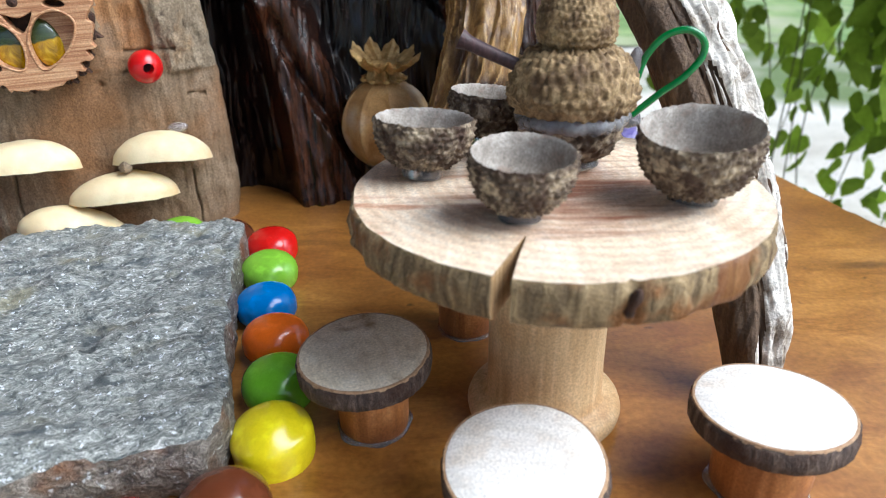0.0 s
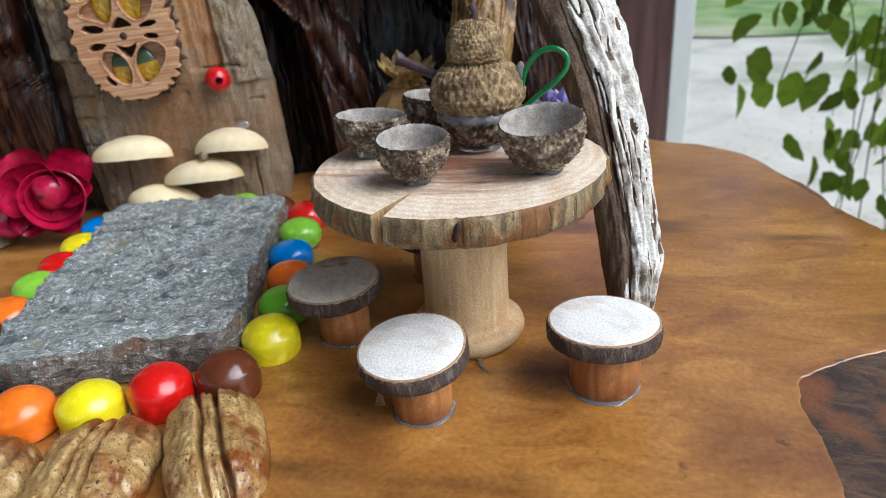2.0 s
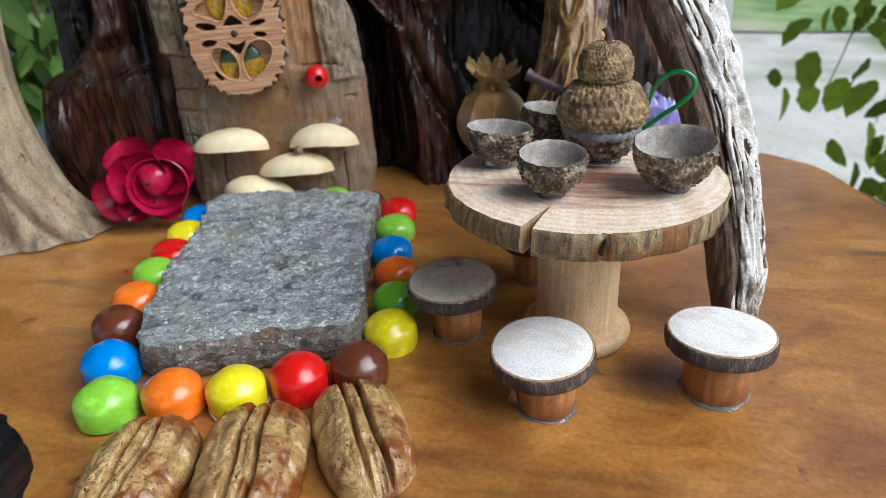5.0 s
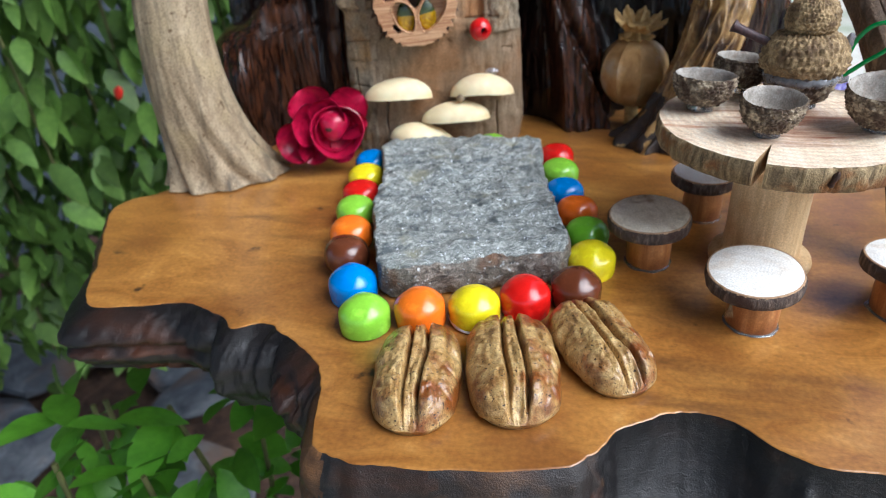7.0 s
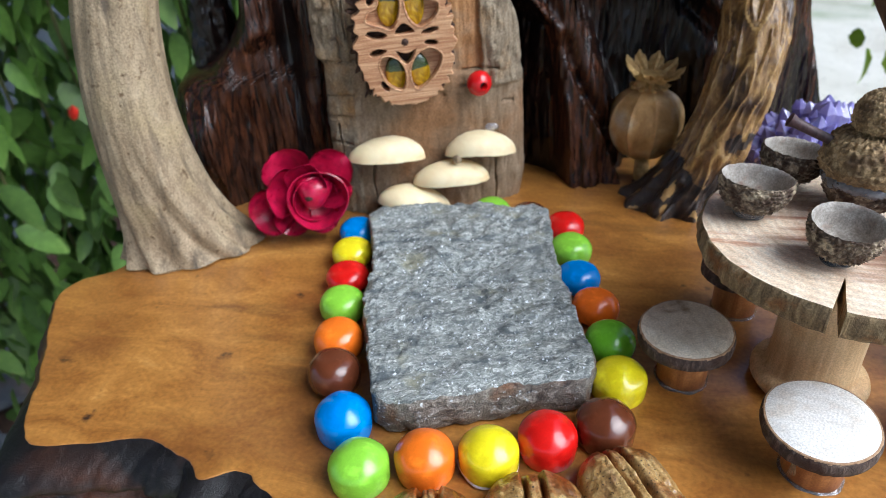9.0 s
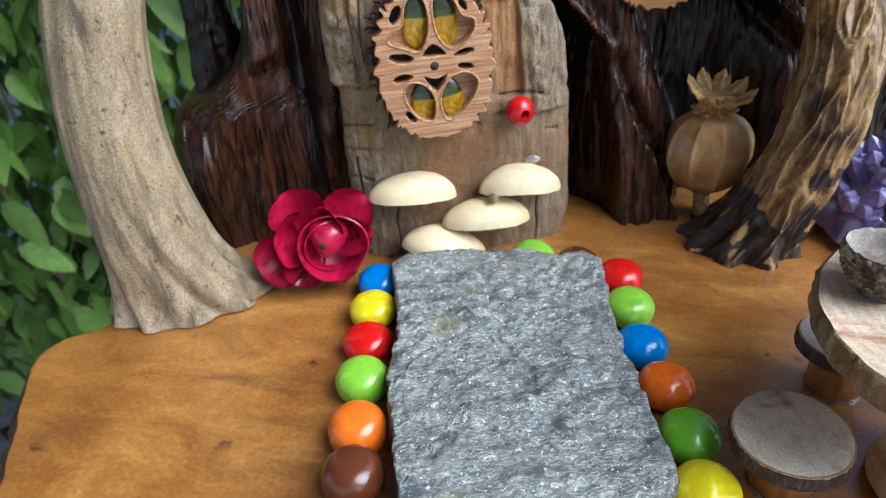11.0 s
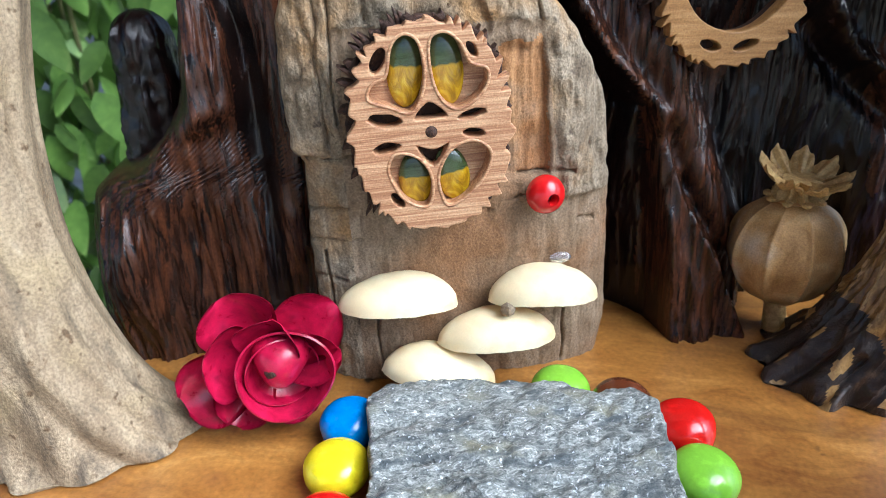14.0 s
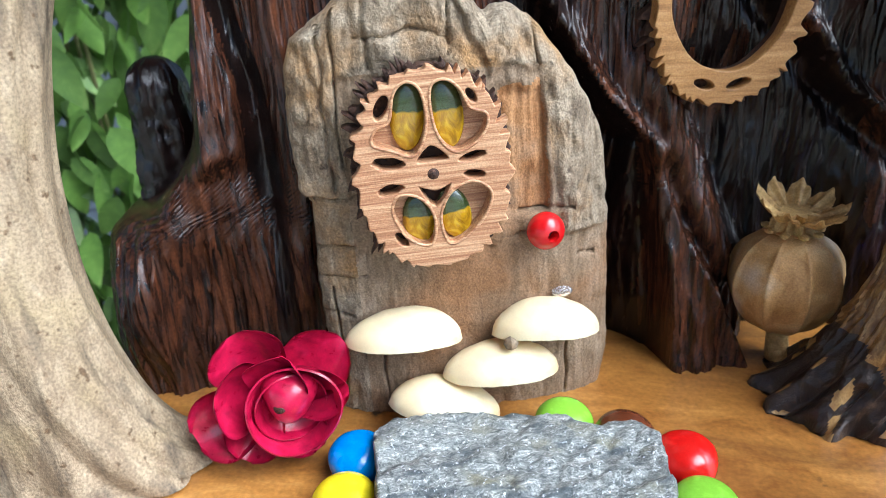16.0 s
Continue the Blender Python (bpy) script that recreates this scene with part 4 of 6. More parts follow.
def walnut_ring():
    rx, ry = 0.0176, 0.0228
    big = oval(0, 0.0018, 0.0147, 0.0176, n=44, wob=0.04, seed=1)
    t = thing("walnut_ring", HOUSE @ pose(0.0346, 0.2150, 0.0945, 0, 2, 0), "hollow golden sawn walnut shell ring hung on the dark stump", "window ornament")
    holes = [big, oval(-0.0046, -0.0184, 0.0029, 0.0014, -16, seed=2), oval(0.0038, -0.0185, 0.0033, 0.0014, 16, seed=3)]
    part("shell_slice", flat_shape("shell_slice", [toothed(rx, ry, 46, 0.05, 5)] + holes, 0.004, M["walnut_gold"]), t, "golden sawn walnut shell ring")
    husk_bits(t, rx * 1.01, ry * 1.01, 22, 9, 130, 300, 0.0012)
    part("husk", flat_shape("husk", [toothed(rx * 1.03, ry * 1.03, 50, 0.08, 12), oval(0, 0.0018, 0.0152, 0.0180, n=44, wob=0.04, seed=1)], 0.003, M["husk"], 0.0003), t, "dark ragged walnut husk", pose(0, 0.0034, 0))
    return t


walnut_ring()


def door_bead():
    prof = []
    for i in range(21):
        a = radians(-72 + 144 * i / 20)
        prof.append((0.0044 * math.cos(a), 0.0040 * math.sin(a)))
    prof = [(0.0012, -0.0030)] + prof + [(0.0012, 0.0034), (0.0011, 0.001)]
    t = thing("door_knob", HOUSE @ pose(-0.0109, 0.1998, 0.0488, 90, 0, 14), "glossy red wooden bead glued to the door as a knob", "door knob")
    bead = part("bead", lathe("bead", prof, M["bead"], 40, sharp=40, cap1=False), t)
    part("bore", lathe("bore", [(0.0001, 0.0005), (0.00125, 0.0006), (0.00125, 0.0036)], M["bore"], 20, cap1=False), bead, "dark drilled hole")
    return t


door_bead()


def nut_shell(name, length, deep, high, seed):
    """A half shell: a pointed dome with a hollow flat underside."""
    verts, faces, nu, nv = [], [], 40, 18
    for i in range(nu):
        for j in range(nv + 1):
            s = -1 + 2 * i / (nu - 1)
            w = max(0.0, 1 - abs(s) ** (2.2 if s > 0 else 1.9)) ** 0.62
            a = math.pi * j / nv
            y = -deep * w * math.cos(a)
            z = high * w ** 0.8 * math.sin(a) ** 0.8
            bend = 0.10 * high * math.sin(s * 2 + seed)
            verts.append((length * s, y, z + bend + 0.0002 * fbm((s * 3, a, seed), 1.5, 3)))
    for i in range(nu - 1):
        for j in range(nv):
            k = i * (nv + 1) + j
            faces.append((k, k + 1, k + nv + 2, k + nv + 1))
        a, b = i * (nv + 1), i * (nv + 1) + nv
        faces.append((a, a + nv + 1, b + nv + 1, b))
    return to_mesh(name, verts, faces, [M["shell"]], sharp=55)


for u, v, z, ln, dp, hi, tilt, lean, seed in ((-0.0450, 0.1975, 0.0251, 0.0138, 0.0078, 0.0076, 6, -8, 0.4), (-0.0110, 0.1985, 0.0236, 0.0131, 0.0078, 0.0074, 0, -8, 2.1),
                                              (-0.0224, 0.1965, 0.0148, 0.0142, 0.0082, 0.0066, 2, -4, 1.2), (-0.0366, 0.1945, 0.0068, 0.0138, 0.0088, 0.0074, 11, -4, 3.0)):
    solo("shelf_mushroom", nut_shell("shelf_mushroom", ln, dp, hi, seed), HOUSE @ pose(u, v, z, lean, tilt, 0),
         "cream pistachio half shell glued on the door like a shelf fungus", "nut shell", "shell mushrooms on the door")
tip = lathe("shell_tip", [(0.0002, -0.0016), (0.0011, -0.0012), (0.0016, 0.0), (0.0012, 0.0013), (0.0003, 0.0018)], M["door_bark"], 16, lambda a, s: (1 + 0.25 * nz1(math.cos(a), math.sin(a), s * 0.7, 1.8), 0), sharp=40)
solo("shell_tip", tip, HOUSE @ pose(-0.0205, 0.1935, 0.0240, 0, 90, 0), "broken grey-brown tip at the end of a shell", "shell tip")
blob = lathe("glue_drop", [(0.0002, 0.001), (0.0011, 0.0008), (0.0018, 0.0003), (0.002, 0)], M["glue"], 20)
solo("glue_drop", blob, HOUSE @ pose(-0.0060, 0.2030, 0.0312, 80, 0, 0) @ Matrix.Diagonal((1.3, 0.7, 0.8, 1)), "clear hardened glue drop above a shell", "glue")


# ---- rose of painted wood ----
def rose():
    def petal(width, height, cup, roll, seed):
        verts, faces, n, m = [], [], 17, 15
        for side in (0, 1):
            for i in range(n):
                for j in range(m):
                    s, t = -1 + 2 * i / (n - 1), j / (m - 1)
                    w = width * (0.48 + 0.52 * math.sin(min(1, t * 1.35) * math.pi / 2)) * (1 if t < 0.6 else math.sqrt(max(0.02, 1 - ((t - 0.6) / 0.42) ** 2)))
                    x = w * s
                    y = height * t
                    z = cup * (s * s * 0.55 * w / width + 0.35 * t * t) * height - roll * height * max(0, t - 0.72) ** 2 * 4
                    z += 0.0003 * fbm((s * 2, t * 2, seed), 1.3, 3)
                    if side:
                        z -= 0.0006 * (1 - 0.6 * t)
                    verts.append((x, y, z))
        o = n * m
        for i in range(n - 1):
            for j in range(m - 1):
                a = i * m + j
                faces.append((a, a + m, a + m + 1, a + 1))
                faces.append((o + a, o + a + 1, o + a + m + 1, o + a + m))
        border = [i * m for i in range(n)] + [(n - 1) * m + j for j in range(1, m)] + [i * m + m - 1 for i in range(n - 2, -1, -1)] + [j for j in range(m - 2, 0, -1)]
        for a, b in zip(border, border[1:] + border[:1]):
            faces.append((a, b, o + b, o + a))
        return to_mesh("petal", verts, faces, [M["rose"]], sharp=60)

    n = Vector((0.36, -0.86, 0.36)).normalized()
    turn = n.to_track_quat("Z", "Y").to_matrix().to_4x4()
    t = thing("wooden_rose", Matrix.Translation((-0.1328, 0.1622, 0.0160)) @ turn, "deep crimson rose carved of painted wood leaning against the stump", "rose")
    rnd = random.Random(4)
    for a, w, hgt, cup, roll, lift, z in ((113, 0.0088, 0.0165, 0.62, 0.10, 8, 0.0), (32, 0.0080, 0.0198, 0.58, 0.10, 4, -0.0006), (203, 0.0084, 0.0188, 0.50, 0.15, 2, -0.0010),
                                          (240, 0.0066, 0.0150, 0.55, 0.10, 10, 0.0), (304, 0.0062, 0.0160, 0.50, 0.10, 8, -0.0006), (0, 0.0060, 0.0180, 0.45, 0.0, 16, 0.0006),
                                          (166, 0.0086, 0.0140, 0.55, 0.0, 30, 0.0012), (66, 0.0074, 0.0146, 0.65, 0.0, 34, 0.0016)):
        part("petal", petal(w, hgt, cup, roll, rnd.random() * 9), t, "", pose(0, 0, z, 0, 0, a - 90) @ pose(0, 0.0008, 0, lift, 0, 0))
    seat = pose(0.0046, -0.0014, 0.0036, 10, 4, 0)
    cupped = lathe("cup_petal", [(0.0030, -0.0030), (0.0072, -0.0004), (0.0092, 0.0030), (0.0102, 0.0070), (0.0104, 0.0078), (0.0100, 0.0080), (0.0097, 0.0074), (0.0086, 0.0034), (0.0062, 0.0008), (0.0004, -0.0002)], M["rose"], 84,
                   lambda a, s: (1 + 0.04 * math.sin(a + 0.6) + 0.03 * math.sin(3 * a), 0.0013 * math.sin(2 * a + 0.4) * (2 < s < 7)), sharp=60)
    part("cup_petal", cupped, t, "rolled inner petals like a cup", seat)
    bud = lathe("bud", [(0.0052, -0.0016), (0.0060, 0.0014), (0.0060, 0.0042), (0.0050, 0.0068), (0.0032, 0.0084), (0.0012, 0.0091), (0.0001, 0.0092)], M["rose"], 48,
                lambda a, s: (1 + 0.10 * math.cos(3 * a - 1.2), 0))
    part("bud", bud, t, "rounded three-cornered crimson bud", seat @ pose(-0.0004, 0.0022, 0.0, -14, -4, 0))
    fold = lathe("bud_petal", [(0.0064, -0.0010), (0.0074, 0.0024), (0.0080, 0.0062), (0.0077, 0.0064), (0.0070, 0.0026), (0.0060, -0.0008)], M["rose"], 60,
                 lambda a, s: (1 + 0.06 * math.cos(a - 2.6), (0.0022 * math.cos(a - 2.7) - 0.0012) * (0 < s < 5)), sharp=60, cap0=False, cap1=False)
    part("bud_petal", fold, t, "thin curled petal round the bud", seat)
    part("pith", lathe("pith", [(0.0001, 0.0006), (0.0009, 0.0004), (0.0013, 0.0)], M["husk"], 14, lambda a, s: (1 + 0.25 * math.sin(2 * a + s), 0)), t, "dark speck of pith", seat @ pose(-0.0028, 0.0016, 0.0082, 10, -26, 0))
    part("stalk", tube("stalk", [(0, 0, 0.002), (0, -0.002, -0.005), (0.001, -0.006, -0.009)], [0.002, 0.0016, 0.0012], M["twig"], 10), t, "short dark stalk")
    return t


rose()


# ---- stone path ----
def stone():
    plan = [(-0.1060, 0.1618), (-0.081, 0.1680), (-0.0588, 0.1682), (-0.0470, 0.1655), (-0.0428, 0.140), (-0.0372, 0.113), (-0.0318, 0.0882), (-0.048, 0.0815),
            (-0.0785, 0.0712), (-0.0868, 0.0845), (-0.0948, 0.1075), (-0.0972, 0.1266), (-0.1030, 0.146)]
    loop = smooth_loop(plan, 24)
    mid = sum(loop, Vector()) / len(loop)
    top = lambda x, y: 0.0121 + 0.0030 * (abs(nz1(x * 0.6 + y * 0.3, y - x * 0.5, 7, 75)) - 0.25) + 0.0016 * (abs(nz1(x * 0.7 + y * 0.3, y - x * 0.5, 9, 210)) - 0.25) + 0.0011 * fbm((x * 0.7 + y * 0.5, y - x * 0.4, 1), 60, 3) + 0.0008 * fbm((x, y * 1.6, 2), 210, 4) + 0.0005 * fbm((x, y * 2, 4), 700, 3)
    rings = []
    for s, (f, z) in enumerate(((0.985, 0.0006), (1.004, 0.003), (1.012, 0.0062), (1.008, 0.0092), (1.0, None), *((0.985 - 0.019 * k, None) for k in range(50)))):
        ring = []
        for p in loop:
            q = mid.lerp(p, f)
            j = 0.0012 * fbm((p.x, p.y, s * 0.004 if z else 0.016), 170, 4) + 0.0005 * fbm((p.x, p.y, s * 0.002), 600, 2)
            k = 1.0 if f > 0.9 else 0.0
            q = q + (p - mid).normalized() * j * k
            h = z if z is not None else top(q.x, q.y) - 0.0006 * ease(0.98, 1.0, f)
            # the near edge is broken off lower
            ring.append((q.x, q.y, h))
        rings.append(ring)
    me = ring_mesh("stone_slab", rings, [M["stone"], M["stone_edge"]], lambda i, j: 1 if i < 4 else 0, sharp=50)
    slant = pose(0, 0, 0, 0, 0, 24)
    me.transform(slant.inverted())
    ob = solo("stone_slab", me, slant, "rough grey glittering mica schist slab laid as a garden path", "stone")
    return ob


stone()

# ---- candies round the stone ----
def candy_mesh(r, h, flat, seed):
    """A lens lying flat, or where flat is under 0.6 a thick button with an upright side under its dome."""
    prof, n = [], 18
    if flat < 0.6:
        prof = [(r * a, h * b) for a, b in ((0.001, 0.0), (0.90, 0.0), (0.955, 0.03), (0.985, 0.12), (1.0, 0.30), (1.0, 0.50), (0.99, 0.555))]
        prof += [(r * a, h * (0.56 + 0.42 * (1 - a * a) ** 0.75)) for a in (0.95, 0.89, 0.80, 0.68, 0.54, 0.38, 0.20, 0.001)]
    else:
        for i in range(n + 1):
            a = math.pi * (i / n - 0.5)
            prof.append((max(1e-5, r * abs(math.cos(a)) ** flat), h / 2 + h / 2 * math.copysign(abs(math.sin(a)) ** (1.0 if a > 0 else 0.6), a)))
    return prof, lambda a, s: (1 + 0.025 * nz1(math.cos(a), math.sin(a), seed, 1.3), 0.0004 * nz1(math.cos(a), math.sin(a), seed + 5, 1.1) * (4 < s < 12))


ROW = (("blue", -0.1117, 0.1573, 0.0088, 0.8), ("yellow", -0.1101, 0.1439, 0.0086, 0.8), ("red", -0.1074, 0.1298, 0.0084, 0.8), ("green", -0.1045, 0.1149, 0.0094, 0.75),
       ("orange", -0.1005, 0.0988, 0.0102, 0.7), ("brown", -0.0975, 0.0850, 0.0108, 0.7), ("blue", -0.0905, 0.0709, 0.0106, 0.48), ("green", -0.0825, 0.0573, 0.0102, 0.42),
       ("orange", -0.0684, 0.0620, 0.0104, 0.45), ("yellow", -0.0545, 0.0652, 0.0102, 0.45), ("red", -0.0415, 0.0713, 0.0106, 0.46), ("brown", -0.0287, 0.0772, 0.0106, 0.5),
       ("yellow", -0.0248, 0.0934, 0.0098, 0.42), ("dark_green", -0.0268, 0.1078, 0.0092, 0.75), ("rust", -0.0305, 0.1228, 0.0090, 0.75), ("blue", -0.0353, 0.1373, 0.0088, 0.8),
       ("green", -0.0382, 0.1535, 0.0092, 0.7), ("red", -0.0401, 0.1672, 0.0096, 0.75), ("brown", -0.0530, 0.1725, 0.0098, 0.75), ("green", -0.0667, 0.1748, 0.0100, 0.75))
rnd = random.Random(11)
for i, (c, x, y, h, flat) in enumerate(ROW):
    prof, wob = candy_mesh(0.0069, h, flat, i * 1.7)
    name = "button_candy"
    me = lathe(name, prof, M[c], 40, wob, cap0=False, cap1=False, sharp=24 if flat < 0.6 else 80)
    plain = {"dark_green": "mid-green", "rust": "deep orange"}.get(c, c)
    ob = thing(name, pose(x, y, 0.0, rnd.uniform(-4, 4), rnd.uniform(-4, 4), rnd.uniform(0, 360)), "glossy %s sugar-coated chocolate button candy glued beside the stone" % plain, "candy", "candies round the stone path")
    part("sugar_shell", me, ob)
    if i == 9:
        chip = lathe("chip", [(0.0040, 0.0001), (0.0066, 0.0002), (0.0070, 0.0008), (0.0068, 0.0014)], M["sugar"], 40, lambda a, s: (1 + 0.02 * math.sin(5 * a), 0.0005 * math.sin(3 * a) * (s > 1)), cap1=False)
        part("chip", chip, ob, "white worn sugar edge")


# ---- pecans ----
def pecan(length, width, high, seed):
    """A half nut: two fat lobes with a thin ridge between deep open grooves."""
    verts, faces, n, m = [], [], 110, 90
    rnd = random.Random(int(seed * 10))
    reach = [rnd.uniform(0.95, 1.0) for k in range(4)]
    for i in range(n + 1):
        t = -1 + 2 * i / n
        w = max(0.0, 1 - abs(t) ** 3.6) ** 0.45 * (1 + 0.05 * t)
        bend = 0.035 * math.sin(t * 2.0 + seed) + 0.02 * math.sin(t * 5 + seed * 2)
        for j in range(m + 1):
            s = -1 + 2 * j / m
            q = s * max(w, 0.25) - bend
            side = 0 if q < 0 else 1
            end = reach[side * 2 + (0 if t < 0 else 1)]
            cap = max(0.0, 1 - (abs(t) / end) ** 4.5) ** 0.5
            dome = max(0.0, 1 - abs(s) ** 2.4) ** 0.5 * cap
            gq = (abs(q) - 0.175 - 0.02 * math.sin(t * 3 + seed + side)) / 0.05
            groove = 1 - (0.40 + 0.22 * ease(0.55, 0.95, abs(t))) * math.exp(-gq * gq)
            spine = 1 - (0.10 + 0.5 * ease(0.72, 0.95, abs(t - 0.06))) * math.exp(-(q / 0.12) ** 4)
            crease = 0.10 * math.exp(-((abs(q) - 0.60 - 0.06 * math.sin(t * 4 + seed)) / 0.06) ** 2) * (0.3 + 0.7 * side)
            z = high * (0.2 + 0.8 * dome * groove * spine * (1 - crease))
            z *= 1 + 0.04 * math.sin(t * 6 + seed * 3 + 2 * side) + 0.07 * fbm((s * 1.1, t * 1.6, seed), 1.5, 3)
            z += high * (0.035 * fbm((s * 3, t * 5, seed), 2.5, 3) - 0.055 * ease(0.45, 0.75, abs(s)) * max(0.0, math.sin(t * 17 + 5 * s + seed + 2 * nz1(t, s, seed, 3))) ** 3) * cap
            ragged = 1 + 0.015 * math.sin(t * 9 + seed) + 0.02 * fbm((t * 3, s, seed), 1.2, 3)
            verts.append((width / 2 * w * s * ragged, length / 2 * t * (1 if abs(t) < 0.9 else 0.985 + 0.015 * (reach[side * 2] * 20 - 19)), max(z, 0.0)))
    for i in range(n):
        for j in range(m):
            a = i * (m + 1) + j
            faces.append((a, a + 1, a + m + 2, a + m + 1))
    o = len(verts)
    for i in range(n + 1):
        for j in (0, m):
            x, y, z = verts[i * (m + 1) + j]
            verts.append((x * 0.84, y * 0.95, 0.0))
    for i in range(n):
        a, b = i * (m + 1), i * (m + 1) + m
        faces.append((a, a + m + 1, o + 2 * i + 2, o + 2 * i))
        faces.append((b + m + 1, b, o + 2 * i + 1, o + 2 * i + 3))
        faces.append((o + 2 * i, o + 2 * i + 2, o + 2 * i + 3, o + 2 * i + 1))
    return to_mesh("pecan_half", verts, faces, [M["pecan"]], sharp=80)


for x, y, rz, ln, wd, hi, seed in ((-0.0632, 0.0376, 9, 0.0345, 0.0206, 0.0098, 0.3), (-0.0416, 0.0440, 12, 0.0365, 0.0220, 0.0098, 1.9), (-0.0216, 0.0552, 28, 0.0338, 0.0198, 0.0098, 3.3)):
    solo("pecan_half", pecan(ln, wd, hi, seed), pose(x, y, 0, 0, 0, rz), "varnished brown grooved pecan half lying before the candies", "nut", "pecans before the path")


# ---- spool table ----
def slice_radius(a, R, seed):
    return R * (1 + 0.025 * nz1(math.cos(a), math.sin(a), seed, 0.9) + 0.008 * nz1(math.cos(a), math.sin(a), seed, 6))


def spool_table():
    t = thing("spool_table", pose(0.0222, 0.1035, 0), "round log slice table top glued on a pale thread spool", "table")
    prof = [(0.0105, 0.0), (0.0127, 0.0004), (0.0136, 0.0018), (0.0138, 0.0030), (0.0134, 0.0042), (0.0124, 0.0049), (0.0108, 0.0052), (0.0103, 0.0060), (0.0101, 0.012), (0.0101, 0.029), (0.0105, 0.0315), (0.0125, 0.033), (0.0132, 0.035), (0.0128, 0.0374)]
    part("spool", lathe("spool", prof, M["spool"], 72, sharp=60), t, "pale turned birch thread spool")
    R, zt, zb, n = 0.0322, 0.0440, 0.0375, 420
    crack = math.atan2(-0.0245, -0.0095)
    knot = math.atan2(-0.0295, 0.0032)

    def edge(a):
        d = math.atan2(math.sin(a - crack), math.cos(a - crack))
        k = math.atan2(math.sin(a - knot), math.cos(a - knot))
        notch = 0.0135 * max(0.0, 1 - abs(d) / 0.032) ** 0.6
        dent = 0.0007 * math.exp(-(k / 0.012) ** 2)
        return slice_radius(a, R, 2.0), notch, dent

    def ring(f, z, bark=0.0, rag=0.0, seed=0.0, use=1.0):
        out = []
        for j in range(n):
            a = TAU * j / n
            r, notch, dent = edge(a)
            r = r * f + bark
            r -= use * min(notch, max(0.0, r - 0.0185)) + dent * (1 if f > 0.95 else 0)
            step = a * 3.0 + 0.7 * nz1(math.cos(a), math.sin(a), 1, 3)
            r += rag * (0.9 * nz1(math.floor(step) * 1.7, 3, 1, 1.3) - 0.8 * max(0.0, 1 - abs(step % 1.0 - 0.5) / 0.02))
            r += rag * (0.7 * fbm((math.cos(a) * 3, math.sin(a) * 3, z * 300 + seed), 3, 3) + 0.4 * abs(nz1(math.cos(a), math.sin(a), z * 60, 22)))
            out.append((r * math.cos(a), r * math.sin(a), z + (0.00015 * fbm((math.cos(a) * r, math.sin(a) * r, 0), 300, 2))))
        return out

    top = [ring(0.985, zt)] + [ring(f, zt) for f in (0.93, 0.85, 0.75, 0.62, 0.5, 0.35, 0.2, 0.08)]
    part("sawn_top", ring_mesh("sawn_top", top, [M["slice_top"]], cap0=False), t, "cream sawn wood with a brown heart and a dry crack")
    bark = [ring(0.90, zb + 0.0002), ring(0.96, zb, 0, 0.0004), ring(0.985, zb + 0.0006, 0, 0.0008, 1), ring(1.0, zb + 0.002, 0, 0.0010, 2), ring(1.0, zb + 0.0036, 0, 0.0010, 2.4), ring(1.0, zt - 0.0014, 0, 0.0009, 3), ring(0.995, zt - 0.0003, 0, 0.0006, 4), ring(0.985, zt)]

    def skin(i, j):
        a = TAU * (j + 0.5) / n
        if edge(a)[1] > 0.0008:
            return 2
        step = a * 3.0 + 0.7 * nz1(math.cos(a), math.sin(a), 1, 3)
        return 1 if nz1(math.floor(step + 0.5) * 2.3, 7, 2, 1.7) > 0.22 and i > 1 else 0

    part("bark", ring_mesh("bark", bark, [M["slice_bark"], M["slice_inner"], M["slice_fibre"]], skin, cap0=True, cap1=False, sharp=80), t, "ragged brown bark rim with smooth peeled plates")
    kx, ky = 0.0326 * math.cos(knot), 0.0326 * math.sin(knot)
    scar = lathe("knot", [(0.0002, -0.0021), (0.0007, -0.0016), (0.0005, -0.0004), (0.0008, 0.0006), (0.0006, 0.0016), (0.0002, 0.0021)], M["husk"], 12, lambda a, s: (1 + 0.3 * nz1(math.cos(a), math.sin(a), s * 0.8, 1.8), 0), sharp=50)
    part("knot", scar, t, "dark twisted knot in the bark", pose(kx, ky, 0.0416, 8, 14, 0))
    return t


spool_table()


